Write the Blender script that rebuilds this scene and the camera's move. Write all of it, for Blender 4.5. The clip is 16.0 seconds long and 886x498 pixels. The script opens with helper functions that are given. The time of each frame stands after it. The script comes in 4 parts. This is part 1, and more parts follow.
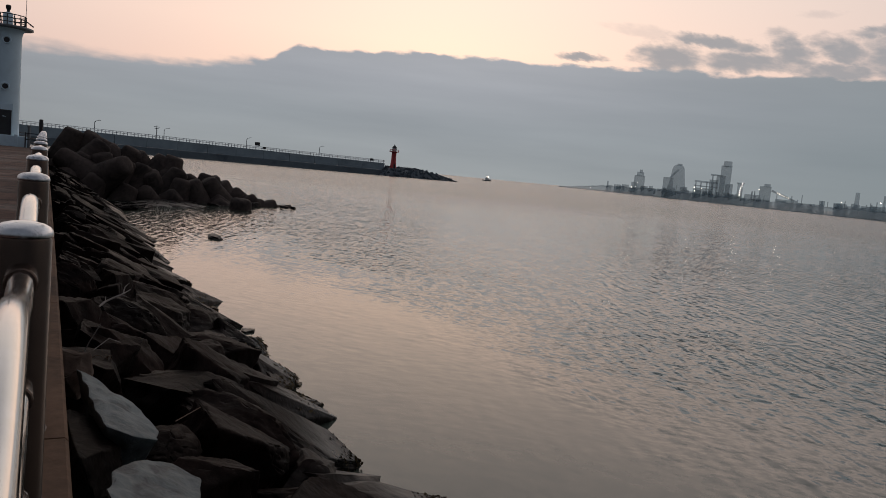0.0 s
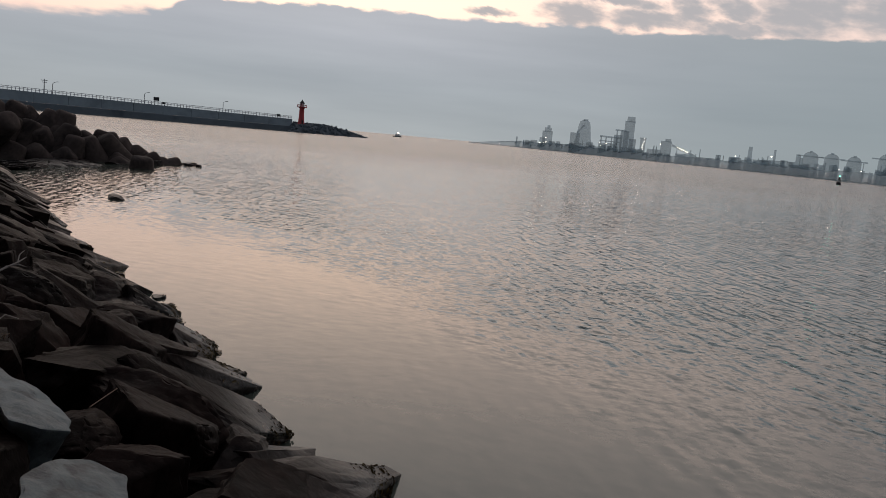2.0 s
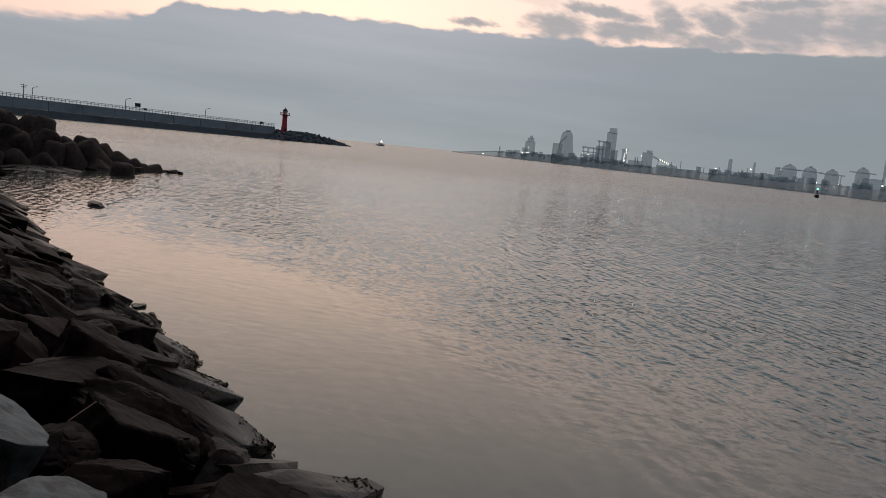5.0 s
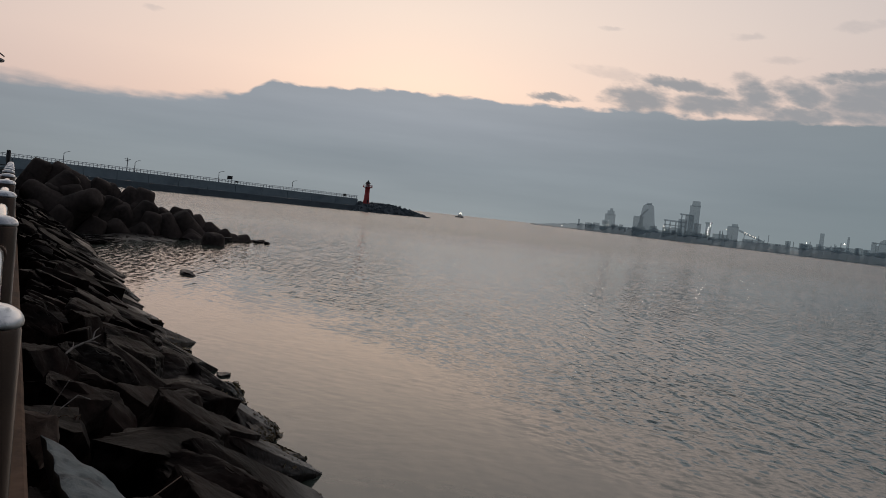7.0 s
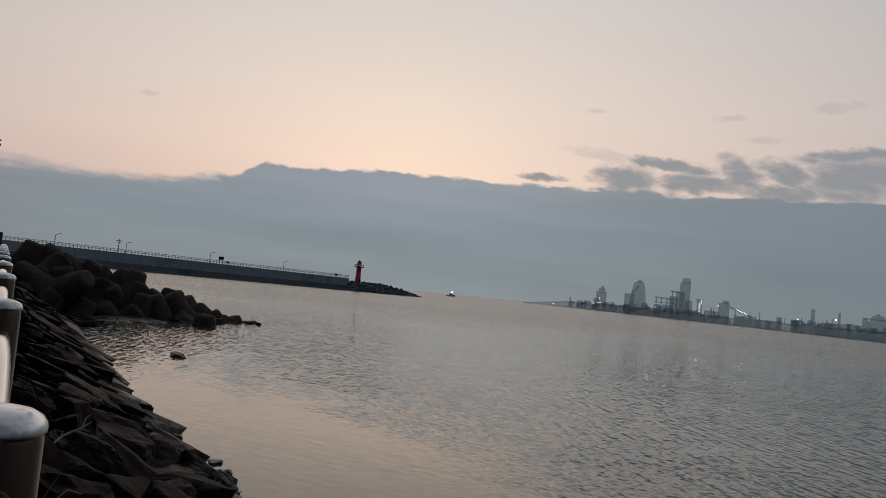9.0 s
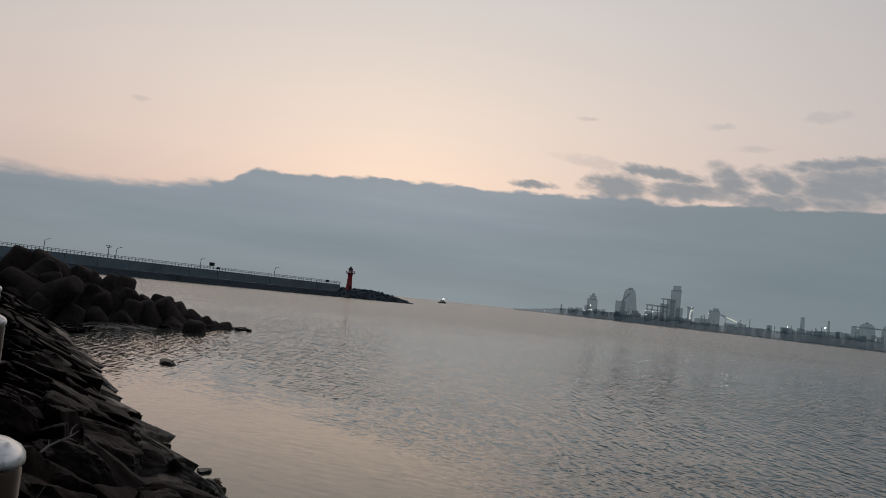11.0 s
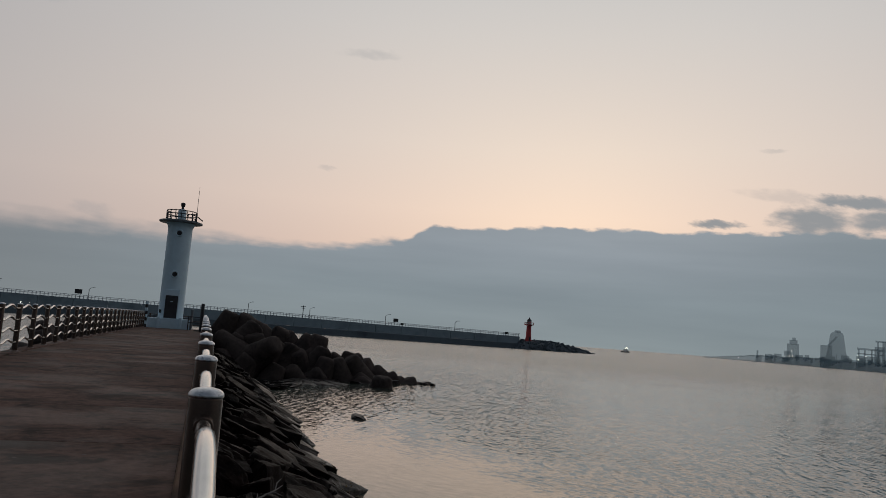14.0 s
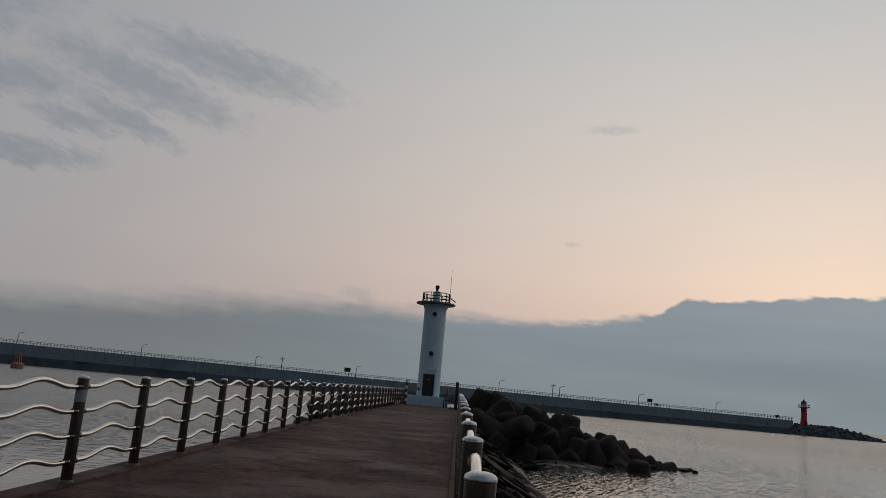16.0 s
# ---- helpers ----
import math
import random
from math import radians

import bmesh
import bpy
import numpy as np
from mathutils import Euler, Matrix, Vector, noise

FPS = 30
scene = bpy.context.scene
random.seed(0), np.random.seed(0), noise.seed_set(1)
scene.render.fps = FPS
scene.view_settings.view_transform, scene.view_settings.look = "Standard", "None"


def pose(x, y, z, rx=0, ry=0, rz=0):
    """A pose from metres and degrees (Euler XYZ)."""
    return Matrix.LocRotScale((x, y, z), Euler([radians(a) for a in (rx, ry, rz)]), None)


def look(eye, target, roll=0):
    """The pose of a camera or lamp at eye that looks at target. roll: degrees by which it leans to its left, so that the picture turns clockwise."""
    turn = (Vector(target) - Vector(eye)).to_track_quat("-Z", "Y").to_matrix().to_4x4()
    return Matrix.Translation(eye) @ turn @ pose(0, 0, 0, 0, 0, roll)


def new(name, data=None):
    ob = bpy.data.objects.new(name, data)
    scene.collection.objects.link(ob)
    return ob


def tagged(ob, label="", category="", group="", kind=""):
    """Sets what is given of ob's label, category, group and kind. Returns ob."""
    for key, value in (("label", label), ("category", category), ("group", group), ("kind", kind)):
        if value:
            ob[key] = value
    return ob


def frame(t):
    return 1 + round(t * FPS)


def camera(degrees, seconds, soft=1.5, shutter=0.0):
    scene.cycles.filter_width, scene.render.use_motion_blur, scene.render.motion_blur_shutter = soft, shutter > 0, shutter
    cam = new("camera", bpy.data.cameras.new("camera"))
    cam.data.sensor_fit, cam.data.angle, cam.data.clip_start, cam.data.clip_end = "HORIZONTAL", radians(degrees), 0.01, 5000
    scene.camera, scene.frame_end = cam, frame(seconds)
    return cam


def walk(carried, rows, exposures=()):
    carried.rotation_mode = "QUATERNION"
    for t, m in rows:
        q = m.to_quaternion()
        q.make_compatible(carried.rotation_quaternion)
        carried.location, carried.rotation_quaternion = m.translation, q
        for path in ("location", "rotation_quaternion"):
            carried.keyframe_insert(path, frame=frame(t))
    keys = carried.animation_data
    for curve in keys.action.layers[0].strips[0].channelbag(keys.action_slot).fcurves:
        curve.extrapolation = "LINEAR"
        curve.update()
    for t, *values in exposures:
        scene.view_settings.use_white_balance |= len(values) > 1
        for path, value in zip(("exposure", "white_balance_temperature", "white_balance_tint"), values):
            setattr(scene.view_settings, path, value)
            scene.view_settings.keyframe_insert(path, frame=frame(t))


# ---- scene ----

# ---------------------------------------------------------------- camera
WALK = [
    # seconds, x, y, z, heading, pitch, lean
    (0, 0.157, -0.866, 1.524, 28.26, -5.66, 5.41), (0.5, 0.098, -0.672, 1.505, 30.30, -5.83, 4.25),
    (1, 0.085, -0.525, 1.488, 31.88, -7.84, 4.35), (1.5, 0.136, -0.402, 1.455, 32.72, -7.96, 4.50),
    (2, 0.171, -0.331, 1.468, 35.29, -8.32, 5.22), (2.5, 0.167, -0.255, 1.488, 38.38, -8.24, 5.76),
    (3, 0.171, -0.211, 1.494, 38.59, -8.17, 5.86), (3.2, 0.175, -0.222, 1.468, 38.52, -8.13, 5.80),
    (5.3, 0.162, -0.322, 1.490, 35.53, -7.26, 5.90), (5.5, 0.201, -0.345, 1.492, 34.64, -7.07, 5.98),
    (6, 0.183, -0.340, 1.535, 32.07, -5.38, 5.87), (6.5, 0.175, -0.263, 1.548, 29.94, -3.01, 5.83),
    (7, 0.150, -0.165, 1.538, 30.11, -2.72, 6.11), (7.5, 0.134, -0.055, 1.529, 30.17, -1.61, 5.68),
    (8, 0.131, 0.019, 1.517, 30.14, -0.03, 5.31), (8.5, 0.122, 0.062, 1.520, 30.15, 1.57, 5.50),
    (9, 0.101, 0.083, 1.524, 30.16, 3.32, 5.66), (11.5, 0.111, 0.094, 1.565, 30.77, 3.89, 5.84),
    (12, 0.084, 0.030, 1.581, 30.34, 3.99, 5.98), (12.5, 0.091, -0.033, 1.605, 27.76, 4.18, 5.70),
    (13, 0.098, -0.045, 1.606, 24.92, 4.25, 5.24), (13.5, 0.098, -0.109, 1.603, 22.62, 4.97, 4.69),
    (14, 0.079, -0.022, 1.625, 17.06, 6.56, 4.31), (14.5, 0.051, 0.026, 1.635, 10.34, 8.84, 4.24),
    (15, 0.039, -0.06, 1.645, 6.04, 10.17, 4.41), (15.5, 0.018, -0.003, 1.634, 1.28, 10.92, 4.82),
    (16, -0.000, 0.000, 1.642, -2.12, 10.88, 5.21),
]


def stand(x, y, z, heading, pitch, lean):
    a, b = radians(heading), radians(pitch)
    ahead = Vector((math.sin(a) * math.cos(b), math.cos(a) * math.cos(b), math.sin(b)))
    eye = Vector((x, y, z))
    return look(eye, eye + ahead, lean)


EXPOSURES = [(0, 0.22, 6760, 14), (1.5, 0.45, 6760, 14), (3, 0.6, 6760, 14), (5.3, 0.32, 6710, 14), (6, 0.22, 6660, 13), (7, 0.05, 6510, 11), (9, -0.08, 6410, 9), (12.5, -0.05, 6310, 8), (14, -0.08, 6370, 7), (16, -0.16, 6390, 7)]
cam = camera(60.94, 16.0, soft=0.5)
walk(cam, [(t, stand(*row)) for t, *row in WALK], EXPOSURES)

# ---------------------------------------------------------------- world and sun
WATER = -2.3


class Nodes:
    """Short hand for a node tree."""

    def __init__(self, tree):
        self.tree = tree
        tree.nodes.clear()

    def add(self, kind, **settings):
        n = self.tree.nodes.new(kind)
        inputs = settings.pop("inputs", {})
        for key, value in settings.items():
            setattr(n, key, value)
        for key, value in inputs.items():
            self.put(n.inputs[key], value)
        return n

    def put(self, socket, value):
        if isinstance(value, bpy.types.NodeSocket):
            self.tree.links.new(value, socket)
        else:
            socket.default_value = value

    def math(self, op, a, b=0.0, c=0.0, clamp=False):
        n = self.add("ShaderNodeMath", operation=op, use_clamp=clamp)
        for s, v in zip(n.inputs, (a, b, c)):
            self.put(s, v)
        return n.outputs[0]

    def smooth(self, v, lo, hi):
        n = self.add("ShaderNodeMapRange", interpolation_type="SMOOTHSTEP")
        for k, s in zip(("Value", "From Min", "From Max"), (v, lo, hi)):
            self.put(n.inputs[k], s)
        return n.outputs[0]

    def ramp(self, v, stops, mode="LINEAR"):
        n = self.add("ShaderNodeValToRGB")
        r = n.color_ramp
        r.interpolation = mode
        while len(r.elements) < len(stops):
            r.elements.new(0.5)
        for e, (p, c) in zip(r.elements, stops):
            e.position, e.color = p, (*c, 1) if len(c) == 3 else c
        self.put(n.inputs[0], v)
        return n.outputs[0]

    def mix(self, f, a, b, mode="MIX"):
        n = self.add("ShaderNodeMix", data_type="RGBA", blend_type=mode)
        for k, v in ((0, f), (6, a), (7, b)):
            self.put(n.inputs[k], (*v, 1) if isinstance(v, tuple) and len(v) == 3 else v)
        return n.outputs[2]

    def noise(self, vec, scale, detail=4.0, rough=0.55, distort=0.0):
        n = self.add("ShaderNodeTexNoise", inputs={"Scale": scale, "Detail": detail, "Roughness": rough, "Distortion": distort})
        if vec is not None:
            self.put(n.inputs["Vector"], vec)
        return n.outputs[0]

    def xyz(self, x, y, z=0.0):
        n = self.add("ShaderNodeCombineXYZ")
        for s, v in zip(n.inputs, (x, y, z)):
            self.put(s, v)
        return n.outputs[0]

    def mapped(self, vec, scale=(1, 1, 1), turn=(0, 0, 0)):
        if any(turn):
            vec = self.add("ShaderNodeMapping", inputs={"Vector": vec, "Rotation": turn}).outputs[0]
        n = self.add("ShaderNodeMapping", inputs={"Scale": scale})
        self.put(n.inputs["Vector"], vec)
        return n.outputs[0]


SUN_HEADING, SUN_HEIGHT = 27.0, 9.0


def build_world():
    world = bpy.data.worlds.new("evening_sky")
    world.use_nodes = True
    scene.world = world
    k = Nodes(world.node_tree)
    ray = k.add("ShaderNodeTexCoord").outputs["Generated"]
    sep = k.add("ShaderNodeSeparateXYZ", inputs={0: ray})
    sx, sy, sz = sep.outputs
    el = k.math("MULTIPLY", k.math("ARCSINE", sz), 57.2958)
    az = k.math("MULTIPLY", k.math("ARCTAN2", sx, sy), 57.2958)
    # clear evening air, cream near the cloud bank, cooler and dimmer overhead
    air = k.ramp(k.math("DIVIDE", el, 90.0, clamp=True), [
        (0.00, (0.60, 0.45, 0.41)), (0.06, (0.70, 0.50, 0.43)), (0.105, (0.79, 0.60, 0.51)), (0.16, (0.76, 0.63, 0.555)),
        (0.25, (0.66, 0.60, 0.565)), (0.34, (0.55, 0.545, 0.545)), (0.5, (0.22, 0.245, 0.285)), (1.0, (0.08, 0.10, 0.13))])
    # away from the place of sunset the air is greyer and dimmer
    side = k.math("ABSOLUTE", k.math("SUBTRACT", az, SUN_HEADING))
    side = k.math("MINIMUM", side, k.math("SUBTRACT", 360.0, side))
    air = k.mix(k.math("MULTIPLY", k.smooth(side, 6.0, 68.0), 0.85), air, (0.32, 0.32, 0.345))
    air = k.mix(k.math("MULTIPLY", k.smooth(side, 65.0, 130.0), 0.9), air, (0.07, 0.085, 0.11))
    nish = k.add("ShaderNodeTexSky", sky_type="NISHITA", sun_disc=False, sun_elevation=radians(SUN_HEIGHT), sun_rotation=radians(SUN_HEADING))
    clear = k.mix(1.0, air, k.mix(1.0, nish.outputs[0], (0.006, 0.006, 0.006), "MULTIPLY"), "ADD")
    # long cloud bank above the horizon
    flat = k.xyz(az, el, 0.0)
    billow = k.noise(k.mapped(flat, (0.22, 0.6, 1)), 1.0, 5, 0.5)
    fine = k.noise(k.mapped(flat, (0.7, 1.6, 1)), 1.0, 4, 0.5)
    left = k.smooth(az, 17.0, 9.0)
    edge = k.math("ADD", 8.18, k.math("MULTIPLY", k.smooth(az, 15.0, 30.0), 0.57))
    edge = k.math("ADD", edge, k.math("MULTIPLY", k.math("SUBTRACT", billow, 0.5), 0.9))
    edge = k.math("ADD", edge, k.math("MULTIPLY", k.math("SUBTRACT", fine, 0.5), 0.7))
    streak = k.noise(k.mapped(flat, (0.16, 1.5, 1), (0, 0, 0.05)), 1.0, 3, 0.55)
    edge = k.math("ADD", edge, k.math("MULTIPLY", k.math("MULTIPLY", k.math("SUBTRACT", streak, 0.5), 0.9), left))
    edge = k.math("SUBTRACT", edge, k.math("MULTIPLY", k.smooth(az, 16.4, 13.8), 1.3))
    edge = k.math("SUBTRACT", edge, k.math("MULTIPLY", k.smooth(az, 13.0, 7.0), 0.95))
    edge = k.math("SUBTRACT", edge, k.math("MULTIPLY", k.smooth(az, -8.0, -34.0), 2.0))
    soft = k.math("ADD", 0.14, k.math("ADD", k.math("MULTIPLY", left, 0.3), k.math("MULTIPLY", k.smooth(az, 10.0, -25.0), 1.0)))
    bank = k.smooth(el, k.math("ADD", edge, soft), k.math("SUBTRACT", edge, soft))
    grey = k.ramp(k.math("DIVIDE", el, 10.0, clamp=True), [
        (0.0, (0.260, 0.297, 0.314)), (0.35, (0.254, 0.292, 0.320)), (0.65, (0.288, 0.320, 0.355)), (1.0, (0.332, 0.357, 0.39))])
    veil = k.noise(k.mapped(flat, (0.05, 0.45, 1)), 1.0, 4, 0.5)
    grey = k.mix(1.0, grey, k.ramp(veil, [(0.3, (0.93, 0.93, 0.93)), (0.7, (1.09, 1.08, 1.07))]), "MULTIPLY")
    grey = k.mix(k.math("MULTIPLY", k.smooth(az, 28.0, 68.0), 0.6), grey, (0.15, 0.195, 0.212))
    grey = k.mix(k.math("MULTIPLY", k.smooth(az, 12.0, -30.0), 0.8), grey, (0.188, 0.192, 0.20))
    grey = k.mix(k.smooth(side, 60.0, 130.0), grey, (0.07, 0.085, 0.105))
    # torn clouds over the bank, and a darker drift high up on the other side
    def drift(clouds, wobble, lo, hi, ragged):
        """How dense a group of ragged clouds is; each has a heading, a height, two half widths and a tilt."""
        wx = k.math("ADD", az, k.math("MULTIPLY", k.math("SUBTRACT", k.noise(k.mapped(flat, (0.45, 0.9, 1)), 1.0, 4, 0.6), 0.5), wobble * 2.6))
        wy = k.math("ADD", el, k.math("MULTIPLY", k.math("SUBTRACT", k.noise(k.mapped(flat, (0.5, 1.1, 1), (0, 0, 0.4)), 1.3, 4, 0.6), 0.5), wobble))
        total = -9.0
        for a, e, ra, re, tilt in clouds:
            dx, dy = k.math("SUBTRACT", wx, a), k.math("SUBTRACT", wy, e)
            u = k.math("MULTIPLY_ADD", dx, math.cos(tilt) / ra, k.math("MULTIPLY", dy, math.sin(tilt) / ra))
            v = k.math("MULTIPLY_ADD", dy, math.cos(tilt) / re, k.math("MULTIPLY", dx, -math.sin(tilt) / re))
            f = k.math("SUBTRACT", 1.0, k.math("ADD", k.math("MULTIPLY", u, u), k.math("MULTIPLY", v, v)))
            total = f if total == -9.0 else k.math("MAXIMUM", total, f)
        rag = k.noise(k.mapped(flat, (0.8, 2.0, 1), (0, 0, 0.1)), 1.0, 3, 0.5)
        total = k.math("ADD", total, k.math("MULTIPLY", k.math("SUBTRACT", rag, 0.5), ragged))
        return k.smooth(total, lo, hi)

    tm = drift([(37.1, 9.4, 1.6, 0.3, 0.0), (43.4, 9.7, 2.3, 0.9, -0.05), (46.6, 10.8, 3.0, 0.42, -0.14),
                (48.4, 9.6, 3.2, 0.62, -0.01), (51.4, 10.3, 1.8, 0.95, -0.65), (54.4, 9.1, 2.2, 0.55, 0.07), (54.4, 10.5, 1.7, 0.75, -0.3),
                (58.7, 10.2, 3.0, 1.6, 0.08), (58.3, 11.8, 3.4, 0.4, 0.06), (66.0, 10.4, 6.0, 1.5, 0.0)], 1.0, -1.15, 0.95, 2.2)
    hm = drift([(-25.9, 19.7, 7.4, 1.5, -0.19), (-26.8, 17.0, 4.2, 0.9, -0.29), (-19.9, 22.2, 8.0, 1.5, -0.1), (-34.6, 18.1, 4.8, 1.2, 0.06), (-33.4, 13.3, 5.8, 1.0, 0.06),
                (-29.8, 16.2, 3.0, 0.8, -0.06), (-39.0, 22.5, 8.0, 3.0, 0.3)], 2.2, -0.8, 1.4, 1.5)
    wisps = drift([(-8.3, 6.9, 1.5, 0.6, -0.04), (10.4, 20.5, 2.6, 0.4, 0.01), (7.9, 11.9, 0.8, 0.2, 0.0), (52.8, 12.8, 1.5, 0.3, 0.0), (50.3, 14.3, 1.3, 0.3, 0.0), (57.4, 15.0, 1.6, 0.4, 0.05), (40.8, 14.5, 1.0, 0.2, 0.0), (41.5, 11.4, 3.4, 0.5, -0.10)], 0.7, -0.3, 1.2, 2.0)
    sky = k.mix(k.math("MULTIPLY", hm, 0.62), clear, (0.215, 0.255, 0.295))
    sky = k.mix(k.math("MULTIPLY", wisps, 0.24), sky, (0.27, 0.29, 0.32))
    sky = k.mix(k.math("MULTIPLY", tm, 0.88), sky, (0.255, 0.28, 0.305))
    sky = k.mix(bank, sky, grey)
    bg = k.add("ShaderNodeBackground", inputs={"Color": sky, "Strength": 1.0})
    out = k.add("ShaderNodeOutputWorld")
    k.tree.links.new(bg.outputs[0], out.inputs[0])


build_world()
lamp = bpy.data.lights.new("sun", "SUN")
lamp.energy, lamp.angle, lamp.color = 0.12, radians(75), (1.0, 0.86, 0.72)
sun = new("sun", lamp)
sa, sb = radians(SUN_HEADING), radians(SUN_HEIGHT)
sun.matrix_world = look((math.sin(sa) * 50, math.cos(sa) * 50, 35.0), (0, 0, 0))


# ---------------------------------------------------------------- materials
def material(name, base, rough=0.7, metal=0.0, spread=0.25, grain=8.0, bump=0.3, depth=0.02, stain=None, stain_scale=0.7, per=0.0, spec=0.5, coords="Object", wet=None, specks=None, patchy=0.0):
    """A surface with two scales of variation, fine relief and, if given, stains of a second colour. per: how much objects differ."""
    m = bpy.data.materials.new(name)
    m.use_nodes = True
    k = Nodes(m.node_tree)
    at = k.add("ShaderNodeTexCoord").outputs[coords] if coords != "World" else k.add("ShaderNodeNewGeometry").outputs["Position"]
    if per:
        info = k.add("ShaderNodeObjectInfo").outputs["Random"]
        at = k.add("ShaderNodeVectorMath", operation="ADD", inputs={0: at, 1: k.xyz(k.math("MULTIPLY", info, 37.0), k.math("MULTIPLY", info, 91.0), 0.0)}).outputs[0]
    fine = k.noise(at, grain, 6, 0.6)
    broad = k.noise(at, grain * 0.12, 4, 0.55)
    lo, hi = tuple(c * (1 - spread) for c in base), tuple(min(1, c * (1 + spread)) for c in base)
    col = k.ramp(k.math("ADD", k.math("MULTIPLY", fine, 0.5), k.math("MULTIPLY", broad, 0.5)), [(0.32, lo), (0.68, hi)])
    if stain:
        mask = k.noise(at, stain_scale, 6, 0.65, 0.5)
        col = k.mix(k.smooth(mask, 0.48, 0.66), col, stain)
    if specks:
        dots = k.add("ShaderNodeTexVoronoi", inputs={"Vector": at, "Scale": 2.2}).outputs["Distance"]
        col = k.mix(k.math("MULTIPLY", k.smooth(k.math("ADD", dots, k.math("MULTIPLY", fine, 0.12)), 0.125, 0.095), 0.8), col, specks)
    if per:
        f = k.math("ADD", 1 - per, k.math("MULTIPLY", info, 2 * per))
        col = k.mix(1.0, col, k.xyz(f, f, f), "MULTIPLY")
    b = k.add("ShaderNodeBsdfPrincipled", inputs={"Base Color": col, "Metallic": metal, "Specular IOR Level": spec})
    gloss = k.math("ADD", rough - 0.08 if wet is None else rough - 0.35, k.math("MULTIPLY", broad, 0.16 if wet is None else 0.7), clamp=True)
    if patchy:
        # worn and damp places shine more
        gloss = k.math("SUBTRACT", gloss, k.math("MULTIPLY", k.smooth(k.noise(at, 0.42, 5, 0.6), 0.45, 0.62), patchy))
    if wet is not None:
        # stones stay wet up to a ragged line above the water
        place = k.add("ShaderNodeSeparateXYZ", inputs={0: k.add("ShaderNodeNewGeometry").outputs["Position"]}).outputs[2]
        damp = k.smooth(k.math("ADD", place, k.math("MULTIPLY", broad, -0.9)), wet, wet - 0.5)
        gloss = k.math("SUBTRACT", gloss, k.math("MULTIPLY", damp, 0.2))
        k.put(b.inputs["Specular IOR Level"], k.math("ADD", spec, k.math("MULTIPLY", damp, 0.10)))
    k.put(b.inputs["Roughness"], gloss)
    if bump:
        n = k.add("ShaderNodeBump", inputs={"Strength": bump, "Distance": depth, "Height": k.math("ADD", fine, k.math("MULTIPLY", broad, 0.6))})
        k.put(b.inputs["Normal"], n.outputs[0])
    out = k.add("ShaderNodeOutputMaterial")
    k.tree.links.new(b.outputs[0], out.inputs[0])
    return m


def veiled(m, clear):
    """Imitates haze on far things: the surface itself lets part of the sky behind show through."""
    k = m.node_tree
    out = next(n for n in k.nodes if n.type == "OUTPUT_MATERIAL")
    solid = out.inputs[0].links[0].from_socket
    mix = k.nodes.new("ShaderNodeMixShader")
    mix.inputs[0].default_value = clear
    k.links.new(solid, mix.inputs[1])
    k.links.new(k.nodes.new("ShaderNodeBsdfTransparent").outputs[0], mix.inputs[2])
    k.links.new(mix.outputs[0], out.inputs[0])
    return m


def glow(name, colour, strength):
    m = bpy.data.materials.new(name)
    m.use_nodes = True
    k = Nodes(m.node_tree)
    e = k.add("ShaderNodeEmission", inputs={"Color": (*colour, 1), "Strength": strength})
    k.tree.links.new(e.outputs[0], k.add("ShaderNodeOutputMaterial").inputs[0])
    return m


